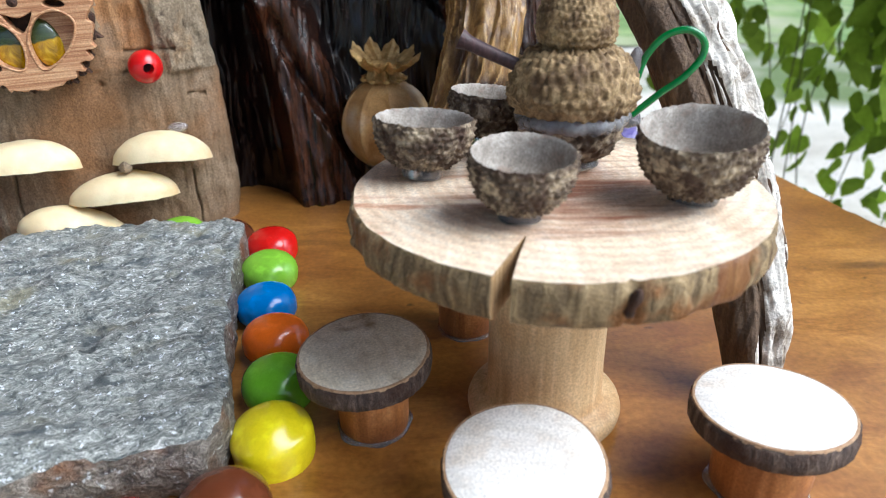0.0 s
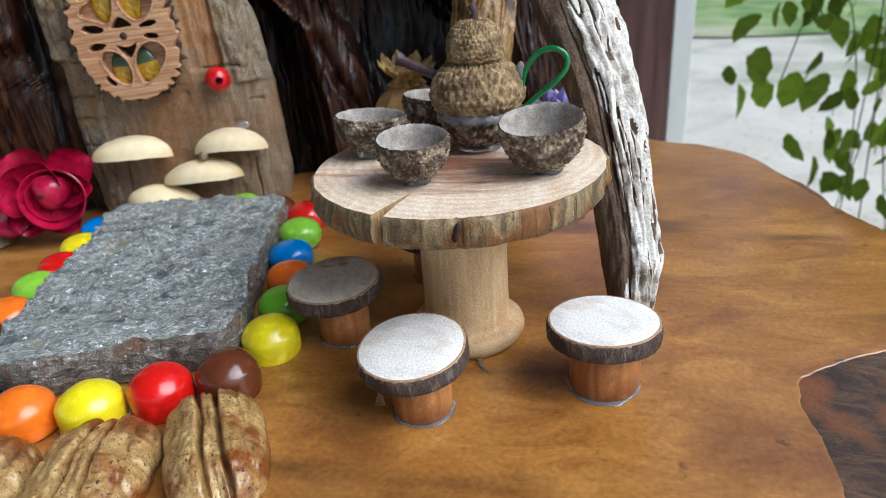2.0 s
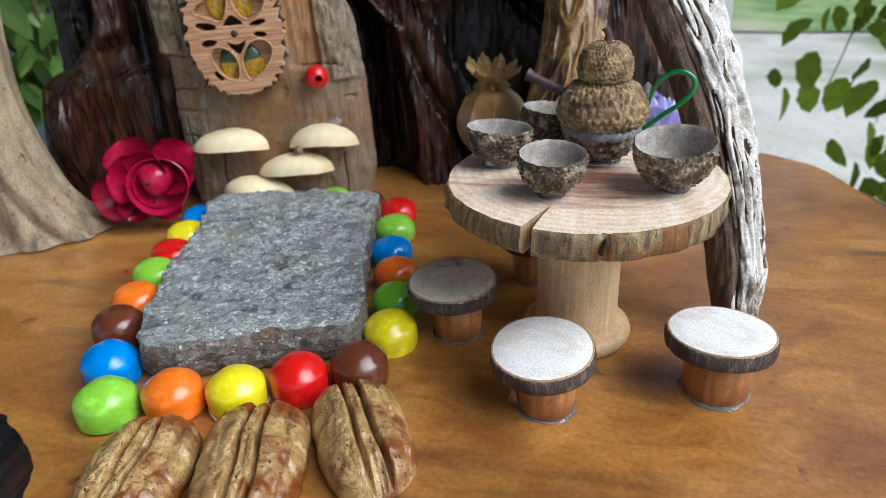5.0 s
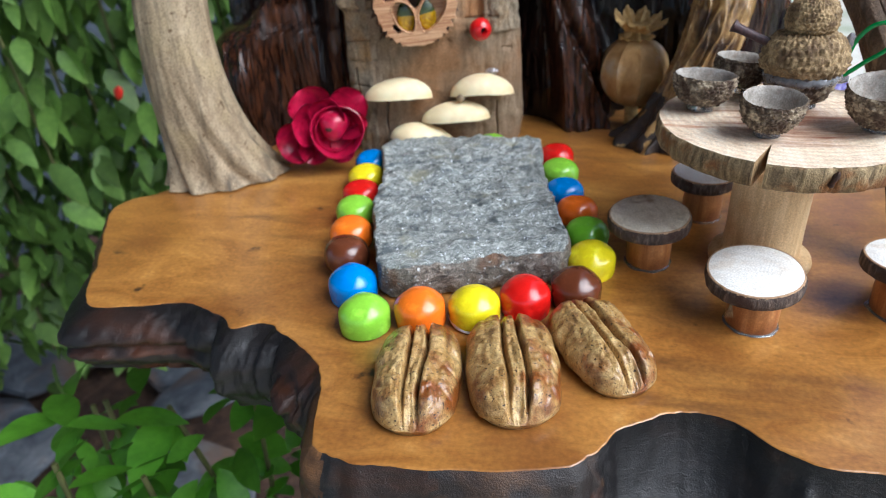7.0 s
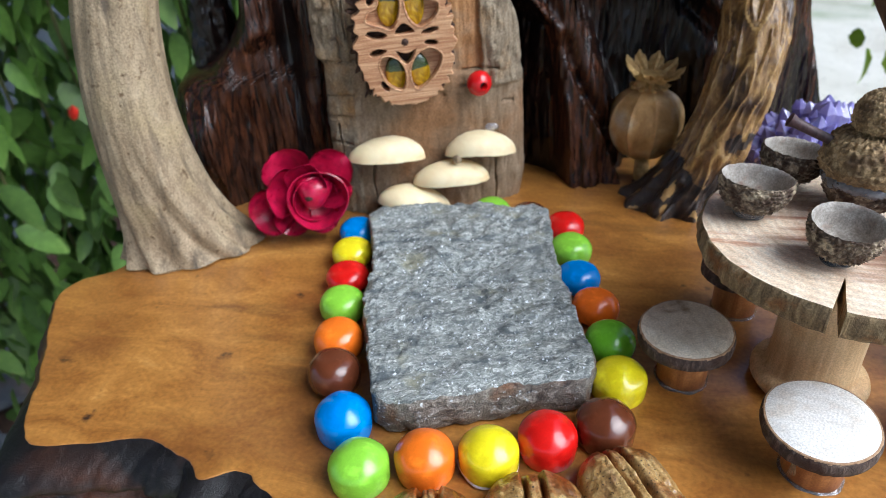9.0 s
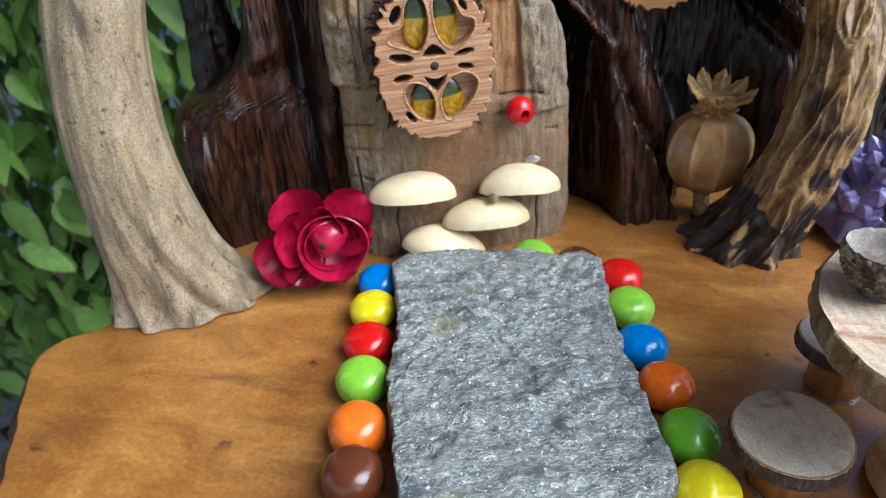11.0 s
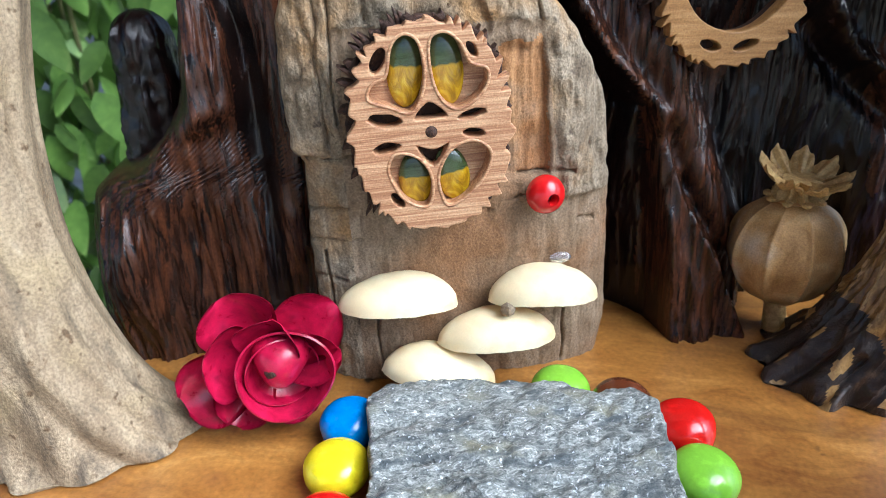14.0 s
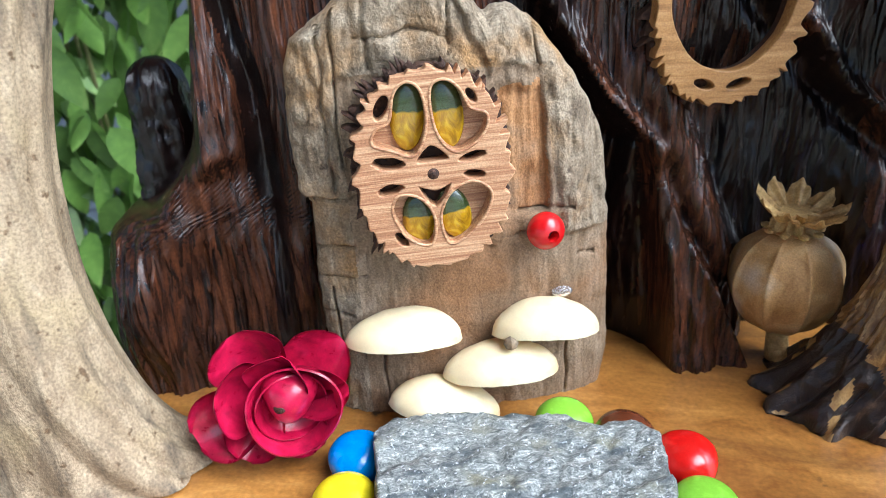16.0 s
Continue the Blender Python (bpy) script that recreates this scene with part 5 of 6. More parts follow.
def stool(x, y, top_z, r, leg_r, tilt, top, label, leg_dx=0.0, leg_dy=0.0, seed=0.0):
    t = thing("log_stool", pose(x + leg_dx, y + leg_dy, 0), label, "stool", "stools round the spool table")
    h = top_z - 0.0042
    prof = [(leg_r * 0.9, 0.0), (leg_r, 0.0006), (leg_r * 1.03, h * 0.5), (leg_r * 0.98, h - 0.0004), (leg_r * 0.9, h + 0.001)]
    part("leg", lathe("leg", prof, M["stool_leg"], 40, lambda a, s: (1 + 0.03 * nz1(math.cos(a), math.sin(a), seed, 1.5), 0), sharp=60), t, "orange-brown peeled twig leg")
    lean = pose(-leg_dx, -leg_dy, h, *tilt)

    def shape(a, s):
        return (1 + 0.03 * nz1(math.cos(a), math.sin(a), seed + 2, 1.0) + 0.006 * nz1(math.cos(a), math.sin(a), seed, 9), 0)

    def rough_shape(a, s):
        f, _ = shape(a, s)
        return (f + 0.022 * abs(nz1(math.cos(a), math.sin(a), seed + s * 0.4, 8)) + 0.012 * nz1(math.cos(a), math.sin(a), seed + s, 17), 0)

    bark = [(r * 0.55, 0.0), (r * 0.90, -0.0001), (r * 0.975, 0.0005), (r * 0.99, 0.0018), (r * 0.985, 0.0032), (r * 0.962, 0.0039), (r * 0.945, 0.0040)]
    disc = part("bark", lathe("bark", bark, M["stool_bark"], 90, rough_shape, cap1=False, sharp=80), t, "dark rough twig bark", lean)
    part("rim", lathe("rim", [(r * 0.97, 0.0037), (r * 0.955, 0.00415), (r * 0.925, 0.0042)], M["stool_rim"], 90, shape, cap0=False, cap1=False), disc, "pale inner bark ring")
    part("seat", lathe("seat", [(r * 0.93, 0.0041), (r * 0.91, 0.00425), (r * 0.5, 0.0042), (r * 0.05, 0.00422)], M[top], 90, shape, cap0=False), t, "", lean)
    g = lathe("glue", [(leg_r * 0.8, 0.0), (leg_r * 1.09, 0.0001), (leg_r * 1.05, 0.0003), (leg_r * 0.95, 0.0006)], M["glue"], 48, lambda a, s: (1 + 0.10 * nz1(math.cos(a), math.sin(a), seed, 2), 0), cap1=False)
    part("glue", g, t, "clear hardened glue at the foot")
    return t


stool(-0.0094, 0.1007, 0.0164, 0.0117, 0.0062, (2, -3, 20), "stool_top_grey", "log slice stool with greyish top and dark bark beside the candies", 0.0008, 0.0005, 1.0)
stool(0.0147, 0.0744, 0.0157, 0.0117, 0.0062, (-2, -5, 70), "stool_top", "log slice stool with white sawn top and a tuft of twine", 0.001, -0.0005, 2.0)
stool(0.0530, 0.0839, 0.0160, 0.0118, 0.0072, (-3, 2, 40), "stool_top", "log slice stool with bright white sawn top before the driftwood", 0.0003, 0.0, 3.0)
stool(0.0085, 0.1330, 0.0155, 0.0098, 0.0060, (0, 2, 10), "stool_top", "small log slice stool standing behind the spool table", 0.0012, 0.0, 4.0)
tuft = thing("twine_tuft", pose(0.0088, 0.0675, 0.0088), "frayed straw-coloured twine tuft at a stool", "twine")
for i in range(6):
    part("fibre", tube("fibre", [(0, 0, 0.001), (0.0002 * (i - 3), -0.0006, -0.0008), (0.0004 * (i - 3), -0.0008 + 0.0002 * (i % 2), -0.003)], [0.00016, 0.00014, 0.00006], M["slice_bark"], 6, 3), tuft)
solo("glue_drip", tube("glue_drip", [(0, 0, 0.0004), (0.001, -0.003, 0.0003), (0.0028, -0.0052, 0.0002)], [0.0007, 0.0005, 0.0002], M["glue"], 8), pose(0.0258, 0.0915, 0), "thin clear glue string at the spool foot", "glue")


# ---- acorn cups and teapot ----
def scaly(name, profile, material, columns, rows, height, seed, count=150, inner=None, rim=0.0):
    """A turned cap whose skin is overlapping scales; profile runs from the base to the rim."""
    pts = np.array(profile)
    seg = np.r_[0, np.cumsum(np.hypot(*np.diff(pts, axis=0).T))]
    steps = rows * 8
    rings = []
    for i in range(steps + 1):
        s = i / steps
        r = float(np.interp(s * seg[-1], seg, pts[:, 0]))
        z = float(np.interp(s * seg[-1], seg, pts[:, 1]))
        s2 = min(1.0, s + 0.02)
        dr = float(np.interp(s2 * seg[-1], seg, pts[:, 0])) - r
        dz = float(np.interp(s2 * seg[-1], seg, pts[:, 1])) - z
        d = math.hypot(dr, dz) or 1.0
        nr, nzv = dz / d, -dr / d
        ring = []
        for j in range(count):
            a = TAU * j / count
            row = s * rows + 0.7 * nz1(math.cos(a) * 2, math.sin(a) * 2, s * 3 + seed, 1.9) + 0.2
            ri = math.floor(row)
            col = a / TAU * columns + 0.5 * (ri % 2) + 0.35 * nz1(math.cos(a) * 3, math.sin(a) * 3, ri * 1.7 + seed, 1.9)
            ci = math.floor(col) % columns
            fx, fy = (col - math.floor(col)) * 2 - 1, row - ri
            rnd_c = 0.5 + 0.5 * nz1(ci * 1.37, ri * 2.11, seed, 1.0)
            bump = (1 - abs(fx)) ** 0.7 * (0.25 + fy / 0.8 if fy < 0.8 - 0.35 * abs(fx) else max(0.0, (1 - fy) * 2.2)) * (0.55 + 0.9 * rnd_c)
            h = height * 1.25 * bump + height * 0.4 * fbm((math.cos(a) * 6, math.sin(a) * 6, s * 9 + seed), 1.4, 2)
            top = rim * (0.3 * nz1(math.cos(a), math.sin(a), seed, 4) + 0.6 * nz1(math.cos(a), math.sin(a), seed, 13)) * ease(0.85, 1.0, s)
            ring.append(((r + nr * h) * math.cos(a), (r + nr * h) * math.sin(a), z + nzv * h + top))
        rings.append(ring)
    return ring_mesh(name, rings, [material], cap0=True, cap1=inner is None, sharp=80)


def lining(name, profile, seed, rim, count=60):
    rings = []
    for i, (r, z) in enumerate(profile):
        ring = []
        for j in range(count):
            a = TAU * j / count
            k = rim * (0.3 * nz1(math.cos(a), math.sin(a), seed, 4) + 0.6 * nz1(math.cos(a), math.sin(a), seed, 13)) if i == 0 else 0
            f = 1 + 0.015 * fbm((math.cos(a) * 2, math.sin(a) * 2, i * 0.3 + seed), 1.5, 2)
            ring.append((r * f * math.cos(a), r * f * math.sin(a), z + k))
        rings.append(ring)
    return ring_mesh(name, rings, [M["cap_inside"]], cap0=False, sharp=80)


def acorn_cup(x, y, r, h, tilt, seed, label):
    t = thing("acorn_cup", pose(x, y, 0.0442) @ pose(0, 0, 0.0015, *tilt), label, "acorn cup", "acorn cups on the table")
    outer = [(0.05 * r, 0.0), (0.34 * r, 0.0002), (0.62 * r, 0.12 * h), (0.83 * r, 0.34 * h), (0.94 * r, 0.6 * h), (0.97 * r, 0.84 * h), (0.95 * r, h)]
    inner = [(0.95 * r, h + 0.00005), (0.885 * r, 0.94 * h), (0.875 * r, 0.8 * h), (0.82 * r, 0.58 * h), (0.68 * r, 0.38 * h), (0.45 * r, 0.26 * h), (0.1 * r, 0.22 * h)]
    shell = part("scaly_shell", scaly("scaly_shell", outer, M["cap_dark"], 36, 12, 0.00040, seed, 340, inner=True, rim=0.0004), t, "dark grey-brown overlapping scales")
    part("lining", lining("lining", inner, seed, 0.0004, 120), shell, "greyish smooth inner lining")
    g = lathe("glue_foot", [(0.2 * r, -0.0014), (0.42 * r, -0.0015), (0.43 * r, -0.0010), (0.38 * r, 0.0004)], M["glue"], 30)
    part("glue_foot", g, t, "clear glue foot")
    return t


acorn_cup(0.0014, 0.1097, 0.0082, 0.0080, (-3, 3, 0), 1.0, "dark scaly acorn cap cup with grey lining on the table")
acorn_cup(0.0150, 0.0912, 0.0074, 0.0082, (4, -4, 50), 2.3, "small dark acorn cap cup with glue-whitened lining near the crack")
acorn_cup(0.0412, 0.0965, 0.0087, 0.0098, (6, -7, 20), 3.7, "large dark acorn cap cup tilted forward on the table")
acorn_cup(0.0132, 0.1265, 0.0077, 0.0082, (5, 3, 80), 4.4, "dark acorn cap cup standing behind the teapot")


def teapot():
    t = thing("acorn_teapot", pose(0.0261, 0.1145, 0.0455), "teapot of stacked tan acorn caps with green wire handle", "teapot")
    low = [(0.0004, 0.0), (0.0044, 0.0002), (0.0068, 0.0014), (0.0082, 0.0038), (0.0087, 0.0066)]
    part("foot", lathe("foot", [(0.0046, -0.0013), (0.0052, -0.0012), (0.0050, -0.0002), (0.0040, 0.0006)], M["glue"], 30), t, "clear glue foot")
    part("base_cap", scaly("base_cap", low, M["cap_dark"], 26, 7, 0.0004, 7.0, 200), t, "dark scaly base cap")
    big = [(0.0086, 0.0080), (0.0099, 0.0088), (0.0106, 0.0108), (0.0102, 0.0130), (0.0092, 0.0155), (0.0074, 0.0172), (0.0050, 0.0180), (0.0004, 0.0183)]
    part("body_cap", scaly("body_cap", big, M["cap_tan"], 34, 10, 0.00042, 8.0, 340), t, "large tan acorn cap with coarse scales")
    lid = [(0.0046, 0.0182), (0.0059, 0.0190), (0.0063, 0.0206), (0.0061, 0.0230), (0.0050, 0.0252), (0.0030, 0.0266), (0.0003, 0.0270)]
    lid_cap = part("lid", scaly("lid", lid, M["cap_tan"], 34, 12, 0.00028, 9.0, 220), t, "smaller tan acorn cap lid")
    part("stalk", tube("stalk", [(0, 0, 0.0268), (0.0002, 0, 0.0285), (-0.0005, 0.0003, 0.0300)], [0.0009, 0.0007, 0.0010], M["twig"], 10), lid_cap, "short brown stalk")
    part("spout", tube("spout", [(-0.0078, 0.0012, 0.0145), (-0.0120, 0.0020, 0.0162), (-0.0165, 0.0028, 0.0182), (-0.0182, 0.0031, 0.0190)], [0.0011, 0.0011, 0.0012, 0.0017], M["twig"], 14), t, "dark purple twig spout")
    wire = [(0.0100, -0.0008, 0.0125), (0.0112, -0.0012, 0.0165), (0.0138, -0.0016, 0.0196), (0.0172, -0.0020, 0.0204), (0.0196, -0.0022, 0.0188), (0.0196, -0.0023, 0.0162), (0.0172, -0.0022, 0.0132),
            (0.0140, -0.0020, 0.0108), (0.0114, -0.0019, 0.0086), (0.0094, -0.0018, 0.0070)]
    part("handle", tube("handle", wire, [0.0006] * len(wire), M["wire"], 12), t, "glossy green wire handle")
    for m, s in ((pose(0.0098, -0.0006, 0.0150), (0.0012, 0.0010, 0.0028)), (pose(0.0094, -0.001, 0.0062), (0.0022, 0.0014, 0.0014))):
        prof = [(max(1e-4, math.cos(radians(-90 + 180 * i / 10))), math.sin(radians(-90 + 180 * i / 10))) for i in range(11)]
        part("glue", lathe("glue", prof, M["glue_cloudy"], 18, lambda a, st: (1 + 0.1 * math.sin(3 * a + st), 0)), t, "cloudy clear glue", m @ Matrix.Diagonal((*s, 1)))
    band = lathe("glue_band", [(0.0084, 0.0056), (0.0093, 0.0060), (0.0097, 0.0070), (0.0095, 0.0078), (0.0088, 0.0085)], M["glue_cloudy"], 90,
                 lambda a, s: (1 + 0.05 * nz1(math.cos(a), math.sin(a), 2, 4) + 0.03 * nz1(math.cos(a), math.sin(a), s, 11), 0.0006 * nz1(math.cos(a), math.sin(a), 4, 5) + 0.0005 * nz1(math.cos(a), math.sin(a), 9, 13)), cap0=False, cap1=False)
    part("glue_band", band, t, "cloudy glue seam")
    return t


teapot()


# ---- poppy head ----
def poppy():
    t = thing("poppy_head", pose(-0.0118, 0.2190, 0), "dried ribbed tan poppy seed head propped against the stump", "poppy head")
    prof = []
    for i in range(41):
        a = radians(-88 + 160 * i / 40)
        c = math.sin(a)
        # rounded shoulders, drawn in towards the base
        r = 0.0141 * math.cos(a) ** (0.86 if c > 0 else 0.96) * (1 - 0.04 * ease(0.0, -0.9, c))
        prof.append((r, 0.0238 + (0.0142 if c > 0 else 0.0152) * c))
    prof += [(0.0058, 0.0378), (0.0050, 0.0380)]
    ribs = 9
    facet = lambda a: math.cos(math.pi / ribs) / math.cos((a % (TAU / ribs)) - math.pi / ribs)
    part("capsule", lathe("capsule", prof, M["pod"], 180, lambda a, s: (0.15 + 0.85 * facet(a) + 0.036 * math.exp(-((((a + math.pi / ribs) % (TAU / ribs)) - math.pi / ribs) / 0.05) ** 2) * (s > 4)
                                                                        + 0.03 * nz1(math.cos(a), math.sin(a), s * 0.09, 2.2) + 0.006 * nz1(math.cos(a) * 2, math.sin(a) * 2, s * 0.3, 3), 0), sharp=80), t, "tan ribbed seed capsule")
    neck = [(0.0056, 0.0376), (0.0044, 0.0392), (0.0040, 0.0410), (0.0048, 0.0432)]
    part("neck", lathe("neck", neck, M["pod_crown"], 90, lambda a, s: (1 + 0.26 * math.cos(ribs * a), 0)), t, "pillared neck under the crown")
    bump = lathe("bump", [(0.0001, -0.0009), (0.0011, -0.0004), (0.0012, 0.0003), (0.0001, 0.0009)], M["pod_crown"], 10)
    for i in range(ribs):
        a = TAU * i / ribs
        part("bump", bump, t, "", pose(0.0064 * math.cos(a), 0.0064 * math.sin(a), 0.0382))
    rings = []
    n = 180
    for side in (0, 1):
        fs = [0.06, 0.2, 0.35, 0.5, 0.65, 0.78, 0.9, 1.0]
        for f in (fs if side == 0 else fs[::-1]):
            ring = []
            for j in range(n):
                a = TAU * j / n
                lobe = abs(math.cos(ribs * a / 2))
                scallop = 1.02 - 0.28 * (1 - lobe ** 0.6) * ease(0.5, 1, f) + 0.03 * nz1(math.cos(a), math.sin(a), 1, 12) * f
                r = 0.0108 * f * scallop
                z = 0.0424 + 0.0050 * f ** 1.5 + 0.0013 * f * math.cos(ribs * a) + 0.0005 * f * math.cos(3 * ribs * a) - 0.0004 * side + 0.0006 * f * nz1(math.cos(a), math.sin(a), 5, 3)
                ring.append((r * math.cos(a), r * math.sin(a), z))
            rings.append(ring)
    part("crown", ring_mesh("crown", rings, [M["pod_crown"]], sharp=80), t, "scalloped star-shaped golden crown", pose(-0.0050, 0.0062, -0.0008, 9, 7, 0))
    part("stalk", tube("stalk", [(0, 0, 0.0125), (0.0005, 0, 0.006), (0.0012, -0.001, 0.0)], [0.0026, 0.0028, 0.0034], M["pod_crown"], 14), t, "pale cut stalk stub")
    return t


poppy()


# ---- antlers and driftwood ----
def pale_antler():
    axis = lambda z: Vector((-0.1701 - 0.294 * z + 2.59 * z * z, 0.1489 - 0.157 * z + 2.05 * z * z, z))
    rings, n = [], 150
    for k in range(84):
        z = 0.150 * (k / 83) ** 1.3
        flare = math.exp(-z / 0.019)
        ring = []
        for j in range(n):
            a = TAU * j / n
            d = Vector((math.cos(a), math.sin(a)))
            ru = 0.0139 - 0.0178 * z + 0.0110 * flare
            rv = 0.0136 - 0.0178 * z + 0.0030 * flare
            groove = 0.045 * math.sin(a * 11 + 2 * nz1(z, 1, 1, 30)) * (0.4 + 0.8 * flare) + 0.05 * fbm((d.x * 1.3, d.y * 1.3, z * 14), 1.4, 4) + 0.02 * nz1(d.x * 4, d.y * 4, z * 25, 2)
            x, y = ru * d.x * (1 + groove), rv * d.y * (1 + groove)
            c, s = math.cos(radians(32)) * flare + (1 - flare), math.sin(radians(32)) * flare
            p = axis(z) + Vector((c * x - s * y, s * x + c * y, 0))
            p.z = max(0.0, p.z - 0.0 + (0.0012 * fbm((d.x, d.y, 0), 3, 3) * flare if k else 0))
            if k == 0:
                p.z = 0.0006 * (1 + nz1(d.x, d.y, 0, 5))
            ring.append(p)
        rings.append(ring)
    return solo("antler", ring_mesh("antler", rings, [M["antler_pale"]], sharp=80), Matrix(), "pale grey-tan antler piece with flared base standing on the slab", "antler")


pale_antler()


def brown_antler():
    axis = lambda z: Vector((-0.0010 + 0.575 * z - 3.9 * z * z, 0.2020 - 0.22 * z + 6.1 * z * z, z))
    def ridge(d, z):
        """Pale wandering ridges that run together and part along the beam."""
        q = Vector((d.x * 2.1, d.y * 2.1, z * 46)) + 0.35 * noise.noise_vector(Vector((d.x, d.y, z * 60)))
        return max((1 - abs(noise.noise(q))) ** 5, 0.8 * (1 - abs(noise.noise(q * 1.7 + Vector((7, 3, 1))))) ** 6)

    rings, n = [], 220
    for k in range(150):
        z = 0.150 * (k / 149) ** 1.15
        flare = math.exp(-z / 0.012)
        ring = []
        for j in range(n):
            a = TAU * j / n
            d = Vector((math.cos(a), math.sin(a)))
            r = 0.0106 + 0.0078 * flare
            net = ridge(d, z)
            knob = 0.06 * fbm((d.x * 1.6, d.y * 1.6, z * 70), 2.0, 3) + 0.15 * net * (1 - 0.6 * flare) - 0.05 + 0.11 * flare * math.sin(a * 9 + 2.5 * nz1(z, 2, 1, 60) + 160 * z)
            p = axis(z) + Vector((d.x, d.y, 0)) * r * (1 + knob)
            p.z = max(0.0, p.z + (0.002 * math.sin(a * 13) * flare if k else 0))
            ring.append(p)
        rings.append(ring)
    def slot(i, j):
        x, y, z = rings[i][j]
        a = TAU * j / n
        low = z < 0.019 + 0.020 * nz1(x, y, z, 90)
        crest = ridge(Vector((math.cos(a), math.sin(a))), z) > 0.80 if not low else math.sin(a * 9 + 2.5 * nz1(z, 2, 1, 60) + 160 * z) > 0.95 + 0.4 * nz1(x, y, z, 300)
        return 2 if crest else 1 if low else 0

    t = thing("antler", Matrix(), "knobbly brown antler with dark burr base beside the poppy head", "antler")
    cut = next(k for k in range(len(rings)) if rings[k][0][2] > 0.012)
    skins = [M["antler_brown"], M["antler_burr"], M["antler_crest"]]
    part("burr", ring_mesh("burr", rings[:cut + 1], skins, slot, cap1=False, sharp=80), t, "flared near-black burr with cream ribs")
    part("beam", ring_mesh("beam", rings[cut:], skins, lambda i, j: slot(i + cut, j), cap0=False, sharp=80), t, "golden brown beam with pale ridges")
    return t


brown_antler()


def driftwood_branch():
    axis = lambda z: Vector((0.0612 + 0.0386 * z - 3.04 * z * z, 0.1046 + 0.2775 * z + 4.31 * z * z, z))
    rad = [(0, 0.0042), (0.006, 0.0054), (0.015, 0.0070), (0.03, 0.0078), (0.05, 0.0094), (0.07, 0.0110), (0.1, 0.0130), (0.16, 0.015)]
    def split(d, z):
        """Deep drying cracks that run along the branch."""
        q = Vector((d.x * 3.2, d.y * 3.2, z * 26)) + 0.3 * noise.noise_vector(Vector((d.x * 2, d.y * 2, z * 90)))
        return (1 - abs(noise.noise(q))) ** 11

    rings, n = [], 220
    for k in range(170):
        z = 0.155 * (k / 169) ** 1.1
        r0 = curve_at(rad, z)
        ring = []
        for j in range(n):
            a = TAU * j / n
            d = Vector((math.cos(a), math.sin(a)))
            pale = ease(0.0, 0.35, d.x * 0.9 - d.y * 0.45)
            rough = 0.10 * fbm((d.x * 1.2, d.y * 1.2, z * 22), 1.7, 4) - 0.03
            rough += pale * (0.13 * fbm((d.x * 2, d.y * 2, z * 60), 2.2, 4) - 0.32 * max(0.0, nz1(d.x * 2.2, d.y * 2.2, z * 90, 1.5) - 0.1) ** 1.3)
            rough -= 0.22 * pale * split(d, z)
            bulge = 0.15 * math.exp(-((z - 0.017) / 0.006) ** 2) * max(0, math.cos(a + 0.3)) ** 3
            p = axis(z) + Vector((d.x * 0.95, d.y, 0)) * r0 * (1 + rough + bulge)
            p.z = max(0.0, p.z)
            ring.append(p)
        rings.append(ring)
    # brown on the face away from the sun and in cracks, part painted shade
    return solo("driftwood_branch", ring_mesh("driftwood_branch", rings, [M["driftwood"], M["driftwood_shaded_bark"]], lambda i, j: 1 if math.cos(TAU * j / n) * 0.9 - math.sin(TAU * j / n) * 0.45 < 0.27 + 0.40 * nz1(*rings[i][j], 120) or split(Vector((math.cos(TAU * j / n), math.sin(TAU * j / n))), rings[i][j][2]) > 0.55 else 0, sharp=80), Matrix(), "driftwood branch, bleached white on one face, brown with painted shade on the other", "driftwood")


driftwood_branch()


def amethyst():
    t = thing("amethyst_cluster", pose(0.049, 0.213, 0.0) @ Matrix.Scale(1.12, 4), "pale violet amethyst crystal cluster standing on the slab", "crystal cluster")
    base = lathe("base", [(0.020, 0.0), (0.024, 0.003), (0.022, 0.009), (0.015, 0.016), (0.004, 0.020)], M["quartz"], 40, lambda a, s: (1 + 0.15 * nz1(math.cos(a), math.sin(a), s * 0.3, 2), 0), sharp=20)
    part("base", base, t, "cloudy violet crystal base")
    rnd = random.Random(6)
    for i in range(110):
        a, q = rnd.uniform(0, TAU), rnd.uniform(0, 1) ** 0.6
        r = rnd.uniform(0.0016, 0.0034)
        h = rnd.uniform(0.005, 0.010) * (1.25 - 0.5 * q)
        me = lathe("crystal", [(r, -0.006), (r, h * 0.6), (r * 0.1, h * 0.6 + r * 1.1)], M["quartz"], 6, sharp=10)
        part("crystal", me, t, "", pose(0.021 * q * math.cos(a), 0.017 * q * math.sin(a), 0.016 * (1 - q * q) + 0.008, 55 * q * -math.sin(a), 55 * q * math.cos(a), rnd.uniform(0, 60)))
    return t


amethyst()


# ---- surroundings ----
def ground():
    me = to_mesh("ground", [(-40, -40, -0.75), (40, -40, -0.75), (40, 60, -0.75), (-40, 60, -0.75)], [(0, 1, 2, 3)], [M["soil"]])
    tagged(new("ground", me), "pale sandy garden ground with patches of grass", "ground", kind="structure")


ground()


